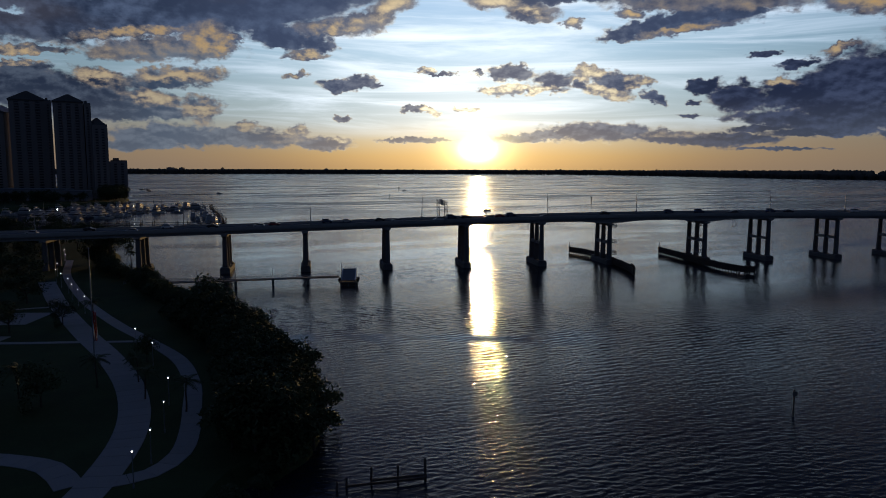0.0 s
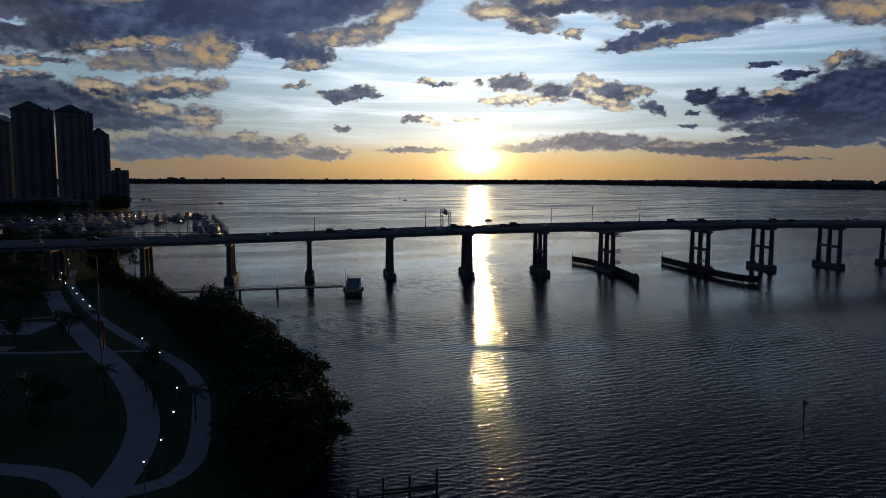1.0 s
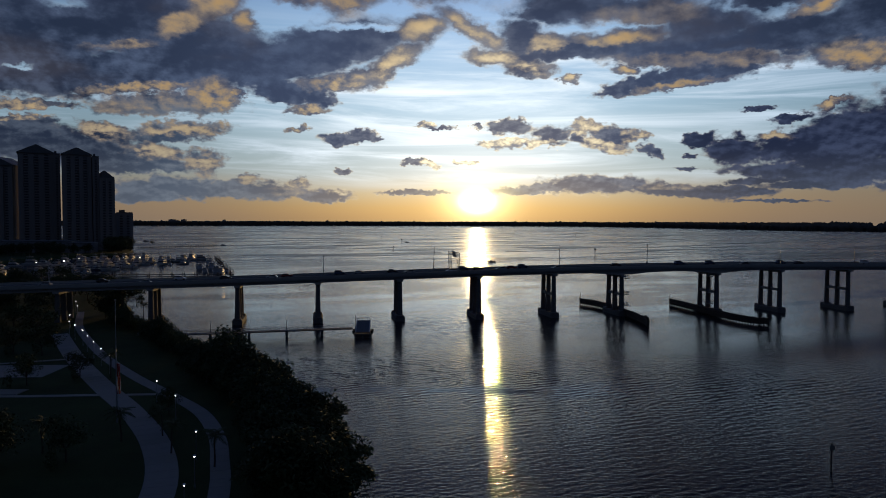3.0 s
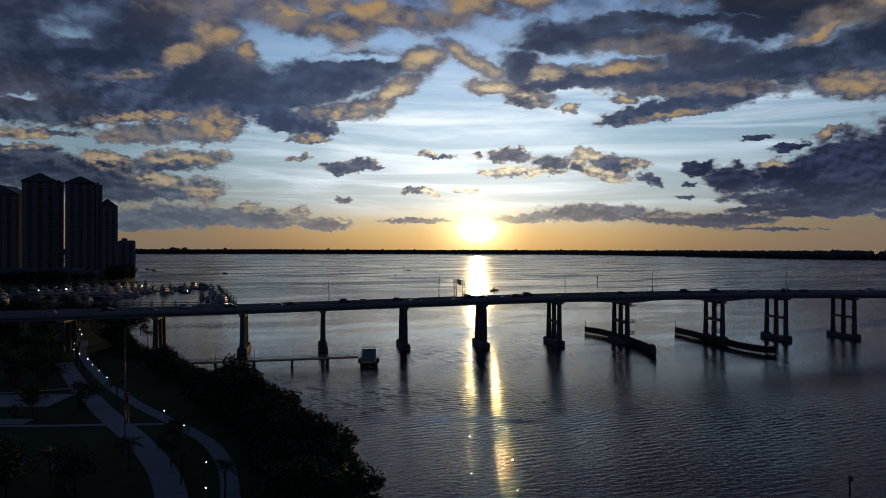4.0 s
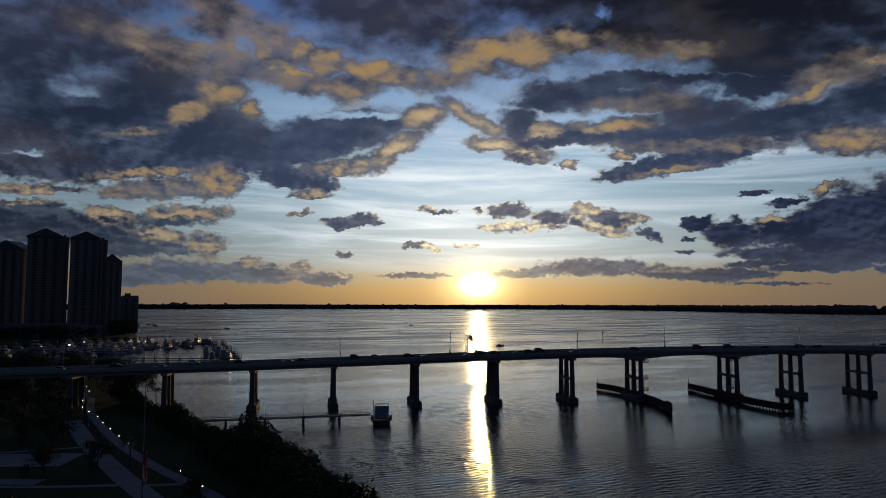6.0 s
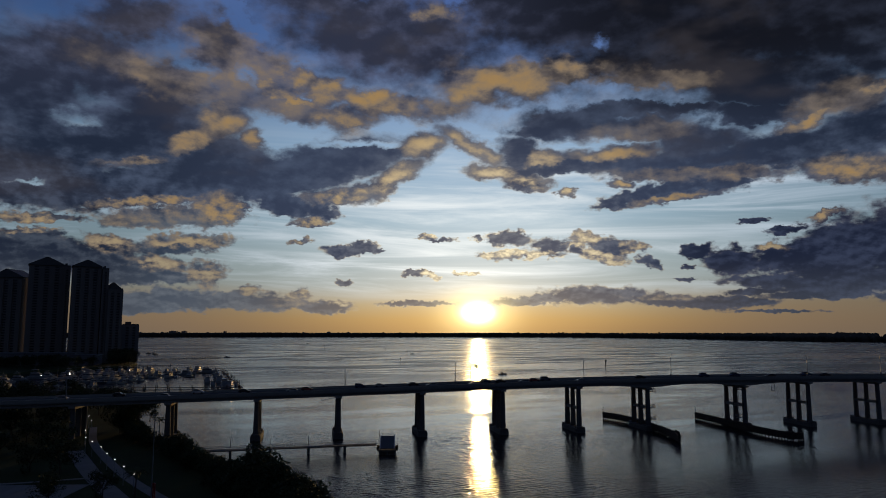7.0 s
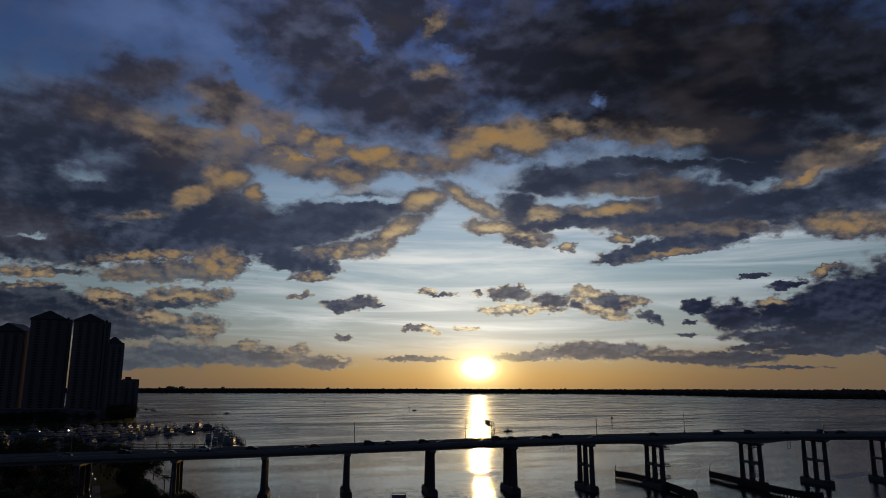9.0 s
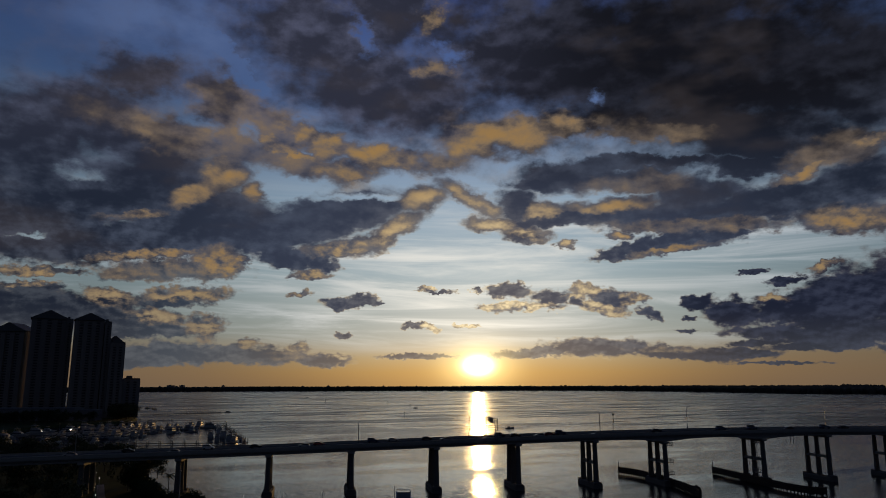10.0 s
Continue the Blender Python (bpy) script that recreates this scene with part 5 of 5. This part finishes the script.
# ---- park: paths ----
def path_of_slabs(name, line, width, label, step=3.2, z=LAND_Z):
    """A concrete path laid in slabs with open joints."""
    pts = curve_points(line, step)
    t = thing(name, pose(0, 0, 0), label, "path", kind="structure")
    sides = []
    for i, p in enumerate(pts):
        d = (pts[min(i + 1, len(pts) - 1)] - pts[max(i - 1, 0)]).normalized()
        n = Vector((-d.y, d.x, 0))
        w = width[0] + (width[1] - width[0]) * i / (len(pts) - 1) if isinstance(width, tuple) else width
        sides.append((p + n * w / 2, p - n * w / 2, d))
    for (a, b, d), (c, e, d2) in zip(sides, sides[1:]):
        g = 0.03
        bm = B()
        low = [a + d * g, b + d * g, e - d2 * g, c - d2 * g]
        sweep(bm, [[q + Vector((0, 0, z - 0.06)) for q in low], [q + Vector((0, 0, z + 0.07)) for q in low]])
        part("slab", bm, PAVING, t)
    return t


path_of_slabs("promenade", [(-131, 228), (-106, 190), (-82.5, 157.5), (-69, 140), (-58.5, 125), (-52, 114), (-47.3, 104), (-44.3, 95), (-42.5, 86), (-41.5, 76), (-41, 60), (-41, 20)], (5.0, 4.6), "wide pale concrete promenade through the park", z=LAND_Z + 0.02)
path_of_slabs("riverside_path", [(-152, 282), (-134, 246), (-116, 217), (-97.5, 190), (-78.5, 166), (-65, 151), (-52.5, 136), (-44.5, 121), (-39.8, 108), (-36.6, 98), (-35, 90), (-36.4, 84), (-41, 81)], (2.6, 3.0), "narrow concrete path beside the riverside trees")
path_of_slabs("cross_path", [(-190, 146), (-140, 147), (-96, 148), (-79, 149.4)], 1.8, "straight cross path over the lawn")
path_of_slabs("cross_path", [(-73.6, 149.6), (-63.2, 150.6)], 1.6, "straight cross path over the lawn")
path_of_slabs("cross_path", [(-150, 176), (-125, 180), (-107, 187)], 1.6, "straight cross path over the lawn")
path_of_slabs("plaza", [(-150, 170), (-128, 171.5), (-101.5, 173)], 14.0, "pale concrete plaza in the park")
path_of_slabs("plaza", [(-122, 151.6), (-97, 151.6)], 4.6, "small pale paved area beside the cross path", z=LAND_Z + 0.04)
path_of_slabs("curved_path", [(-86, 88), (-70, 89), (-58, 88), (-50, 85.5), (-44.5, 80)], (3.0, 3.4), "curved concrete path joining the promenade")


def park_lamp():
    t = thing("park_lamp", pose(0, 0, -900), "lit park lamp on a dark post beside the path", "lamp", "park lamps")
    bm = B()
    rod(bm, (0, 0, 0), (0, 0, 0.5), 0.14, 0.1)
    rod(bm, (0, 0, 0.5), (0, 0, 4.4), 0.07, 0.05)
    part("post", bm, STEEL, t)
    bm = B()
    bmesh.ops.create_uvsphere(bm, u_segments=10, v_segments=6, radius=0.105, matrix=Matrix.Translation((0, 0, 4.58)))
    part("globe", bm, LAMP_GLOW, t, "glowing lamp globe")
    bm = B()
    rod(bm, (0, 0, 4.72), (0, 0, 4.86), 0.26, 0.06, 10)
    part("hood", bm, STEEL, t)
    return t


pl = park_lamp()
PARK_LAMPS = [(-153.3, 280.6), (-145.0, 266.1), (-134.5, 241.1), (-126.9, 226.4), (-120.6, 218.0), (-113.0, 208.1), (-106.5, 198.0), (-100.1, 188.9), (-93.2, 179.0), (-86.7, 170.0),
              (-64.1, 143.1), (-55.7, 131.4), (-43.9, 109.1), (-40.0, 97.5), (-37.5, 86.8), (-36.8, 80.0)]
for i, (x, y) in enumerate(PARK_LAMPS):
    m = pose(x, y, LAND_Z)
    if i:
        copy_thing(pl, m)
    else:
        pl.matrix_basis = m


def flagpole():
    t = thing("flagpole", pose(-65.8, 129.1, LAND_Z), "tall flagpole on the lawn with a limp red and white flag", "flagpole")
    bm = B()
    rod(bm, (0, 0, 0), (0, 0, 23.0), 0.16, 0.07)
    part("pole", bm, STEEL, t)
    bm = B()
    bmesh.ops.create_uvsphere(bm, u_segments=8, v_segments=6, radius=0.18, matrix=Matrix.Translation((0, 0, 23.1)))
    part("finial", bm, STEEL, t)
    for k in range(5):
        rings = []
        for j in range(7):
            z = 11.2 - j * 0.95
            w = 0.28 + 0.10 * math.sin(j * 1.7)
            x0 = 0.16 + k * 0.10 + 0.12 * math.sin(j * 1.1 + k)
            y0 = 0.22 * math.sin(k * 2.1 + j * 0.6)
            rings.append([(x0, y0 - w / 2, z), (x0 + 0.14, y0 - w / 2, z), (x0 + 0.14, y0 + w / 2, z), (x0, y0 + w / 2, z)])
        part("flag_stripe", sweep(B(), rings), RED_CLOTH if k % 2 == 0 else WHITE_CLOTH, t, "red stripe of the flag" if k % 2 == 0 else "white stripe of the flag")


flagpole()


# ---- trees ----
def leaf_crown(rnd, lobes, leaf, count):
    """Many small leaf blades in uneven clumps."""
    verts, faces = [], []
    for _ in range(count):
        c, r = rnd.choice(lobes)
        d = Vector((rnd.gauss(0, 1), rnd.gauss(0, 1), rnd.gauss(0, 0.8))).normalized()
        p = Vector(c) + Vector((d.x * r[0], d.y * r[0], d.z * r[1])) * (rnd.uniform(0.45, 1.08) ** 0.6)
        u = Vector((rnd.uniform(-1, 1), rnd.uniform(-1, 1), rnd.uniform(-0.7, 0.7))).normalized()
        w = u.cross(Vector((rnd.uniform(-1, 1), rnd.uniform(-1, 1), 1))).normalized()
        s = leaf * rnd.uniform(0.6, 1.4)
        o = len(verts)
        verts += [p - u * s, p + w * s * 0.42, p + u * s, p - w * s * 0.42]
        faces.append((o, o + 1, o + 2, o + 3))
    return verts, faces


def broad_tree(seed, h, spread, label, count=1500, leaf=0.34):
    rnd = random.Random(seed)
    t = thing("shore_tree", pose(0, 0, -900), label, "tree", "riverside trees")
    bm = B()
    lobes = []
    limbs = 5
    rod(bm, (0, 0, -0.4), (0.1, 0, h * 0.3), 0.22, 0.16)
    for k in range(limbs):
        a = k * 2 * math.pi / limbs + rnd.uniform(-0.4, 0.4)
        r = spread * rnd.uniform(0.35, 0.62)
        e = Vector((r * math.cos(a), r * math.sin(a), h * rnd.uniform(0.5, 0.72)))
        rod(bm, (0.1, 0, h * 0.28), e * 0.6 + Vector((0, 0, h * 0.1)), 0.13, 0.08, 6)
        rod(bm, e * 0.6 + Vector((0, 0, h * 0.1)), e, 0.08, 0.03, 6)
        lobes.append((e, (spread * rnd.uniform(0.38, 0.55), h * rnd.uniform(0.2, 0.3))))
        for _ in range(2):
            f = e + Vector((rnd.uniform(-1, 1) * spread * 0.3, rnd.uniform(-1, 1) * spread * 0.3, rnd.uniform(-0.32, 0.25) * h))
            lobes.append((f, (spread * rnd.uniform(0.2, 0.36), h * rnd.uniform(0.12, 0.2))))
    lobes.append((Vector((0, 0, h * 0.8)), (spread * 0.45, h * 0.2)))
    part("trunk", bm, BARK, t)
    mesh = bpy.data.meshes.new("crown")
    v, f = leaf_crown(rnd, lobes, leaf, count)
    mesh.from_pydata(v, [], f)
    mesh.materials.append(LEAF)
    ob = new("crown", mesh)
    ob.parent = t
    return t


def palm(seed, h):
    rnd = random.Random(seed)
    t = thing("palm_tree", pose(0, 0, -900), "dark palm tree with drooping fronds by the shore", "palm tree", "palm trees")
    bm = B()
    pts = [Vector((0.5 * (z / h) ** 2, 0.1 * math.sin(z), z)) for z in np.linspace(-0.3, h, 7)]
    for a, b in zip(pts, pts[1:]):
        rod(bm, a, b, 0.2 - 0.008 * a.z, 0.19 - 0.008 * b.z, 8)
    part("trunk", bm, BARK, t)
    top = pts[-1]
    frond = None
    for k in range(16):
        m = Matrix.Translation(top) @ pose(0, 0, 0, rnd.uniform(-15, 40), 0, k * 360 / 16 + rnd.uniform(-10, 10))
        if frond is None:
            bm = B()
            spine = [Vector((0, 2.9 * u, 0.9 * u - 1.9 * u * u)) for u in np.linspace(0, 1, 9)]
            for a, b in zip(spine, spine[1:]):
                rod(bm, a, b, 0.035, 0.025, 4)
            for i in range(2, 26):
                u = i / 26
                c = Vector((0, 2.9 * u, 0.9 * u - 1.9 * u * u))
                L = 0.75 * math.sin(math.pi * min(1, u * 0.85 + 0.12))
                for s in (-1, 1):
                    q = [c + Vector((0, -0.05, 0)), c + Vector((s * L * 0.5, 0.14, -0.05)), c + Vector((s * L, 0.36, -0.32)), c + Vector((s * L * 0.5, 0.26, -0.07))]
                    bm.faces.new([bm.verts.new(p) for p in q])
            frond = part("frond", bm, FROND, t)
            frond.matrix_basis = m
        else:
            again(frond, m, t)
    return t


TREES = [broad_tree(1, 7.0, 4.6, "dense dark mangrove tree on the riverbank"), broad_tree(2, 6.2, 4.2, "low spreading mangrove on the riverbank"), broad_tree(3, 8.2, 5.0, "rounded dark broadleaf tree near the water"),
         broad_tree(4, 5.0, 3.6, "bushy mangrove at the water's edge", 1200), broad_tree(5, 9.5, 5.6, "tall dark broadleaf tree in the park", 2000)]
PALMS = [palm(1, 6.5), palm(2, 8.5)]
first = {}


def plant(kind, ob, x, y, turn, size, z=LAND_Z):
    m = Matrix.LocRotScale((x, y, z), Euler((0, 0, radians(turn))), (size, size, size))
    if ob not in first:
        first[ob] = True
        ob.matrix_basis = m
        return ob
    c = copy_thing(ob, Matrix.Identity(4))
    c.matrix_basis = m
    return c


rt = random.Random(21)
SHORE_LINE = curve_points([(-23, 70), (-21.8, 85), (-18.4, 95), (-20.6, 107), (-26, 125), (-35.5, 144), (-46.5, 162), (-59, 179), (-75, 201), (-95, 227), (-117, 249), (-130, 268)], 3.3)
for i, p in enumerate(SHORE_LINE):
    d = (SHORE_LINE[min(i + 1, len(SHORE_LINE) - 1)] - SHORE_LINE[max(i - 1, 0)]).normalized()
    n = Vector((-d.y, d.x, 0))
    for k, (off, kinds) in enumerate(((0.4, (3, 1, 3)), (3.8, (0, 1, 2)), (7.4, (2, 0, 1)), (10.4, (1, 3)))):
        if (k == 3 and (p.y < 95 or p.y > 185)) or (k == 2 and (p.y < 80 or p.y > 225)) or (p.y < 86 and k != 0):
            continue
        if p.y < 86 and i % 2:
            continue
        q = p + n * (off + rt.uniform(-1.2, 1.2)) + d * rt.uniform(-1.2, 1.2)
        size = rt.uniform(0.68, 1.28) * (0.92 if k == 0 else 1.0) * (0.6 if p.y < 86 else 1.0) * float(np.interp(p.y, [145, 155, 170, 182, 240, 256], [1.0, 1.22, 1.15, 0.66, 0.62, 1.0]))
        plant("shore", TREES[rt.choice(kinds)], q.x, q.y, rt.uniform(0, 360), size, 0.9 if k == 0 else LAND_Z)
for i in range(16):
    u = i / 15
    plant("shore", TREES[3], -21.0 - 3.5 * abs(u - 0.35) + rt.uniform(-0.6, 0.6), 86 + 34 * u, rt.uniform(0, 360), rt.uniform(0.55, 0.75), 0.3)
for x, y, k, s in ((-127, 264, 1, 1.15), (-124, 258, 1, 1.05), (-131, 269, 1, 1.1), (-118, 262, 0, 0.9), (-60, 118, 0, 0.8), (-54, 121, 0, 0.7), (-49, 112, 0, 0.75), (-84, 165, 0, 0.9), (-40, 106, 0, 0.8), (-70, 112, 0, 0.8)):
    plant("palm", PALMS[k], x, y, x * 37 % 360, s)
for i in range(62):
    x, y = rt.uniform(-215, -120), rt.uniform(185, 420)
    if -7 < (y - 288 - 0.182 * (x - 8.8)) + 7 < 14 or x > -118 - 0.62 * (y - 200) + 12 or abs(x + 131 + (y - 228) * 0.62) < 7:
        continue
    plant("park", TREES[rt.choice((2, 4, 0, 4))], x, y, rt.uniform(0, 360), rt.uniform(0.85, 1.25))
# extra trees past the bridge, added to shade the lawn from the low sun
for i in range(52):
    x, y = rt.uniform(-350, -165), rt.uniform(300, 440)
    if y < 296 + 0.182 * (x - 8.8) + 16 or y > 400 + (-165 - x) * 0.25 or x > -130 - (y - 275) * 0.62:
        continue
    plant("park", TREES[rt.choice((2, 4, 0))], x, y, rt.uniform(0, 360), rt.uniform(0.9, 1.3))
for x, y, s in ((-136, 280, 1.1), (-141, 294, 1.2), (-149, 312, 1.1), (-157, 328, 1.1), (-163, 270, 1.0), (-168, 255, 1.1), (-156, 244, 0.9), (-175, 290, 1.2), (-184, 312, 1.2), (-150, 300, 1.2), (-165, 330, 1.2), (-176, 345, 1.2), (-190, 350, 1.2), (-138, 302, 0.9), (-100, 158, 0.8), (-92, 166, 0.7), (-116, 192, 1.0), (-72, 104, 1.0), (-64, 108, 0.8), (-80, 110, 0.9), (-58, 134, 0.6)):
    plant("park", TREES[4], x, y, x * 51 % 360, s)
for i in range(26):
    u = i / 25
    plant("point", TREES[rt.choice((2, 4))], -366 - 26 * u + rt.uniform(-12, 4), 772 + 84 * u, rt.uniform(0, 360), rt.uniform(1.0, 1.9))
for i in range(44):
    plant("marina", TREES[rt.choice((2, 4, 0))], rt.uniform(-520, -385), rt.uniform(690, 756), rt.uniform(0, 360), rt.uniform(0.9, 1.5))
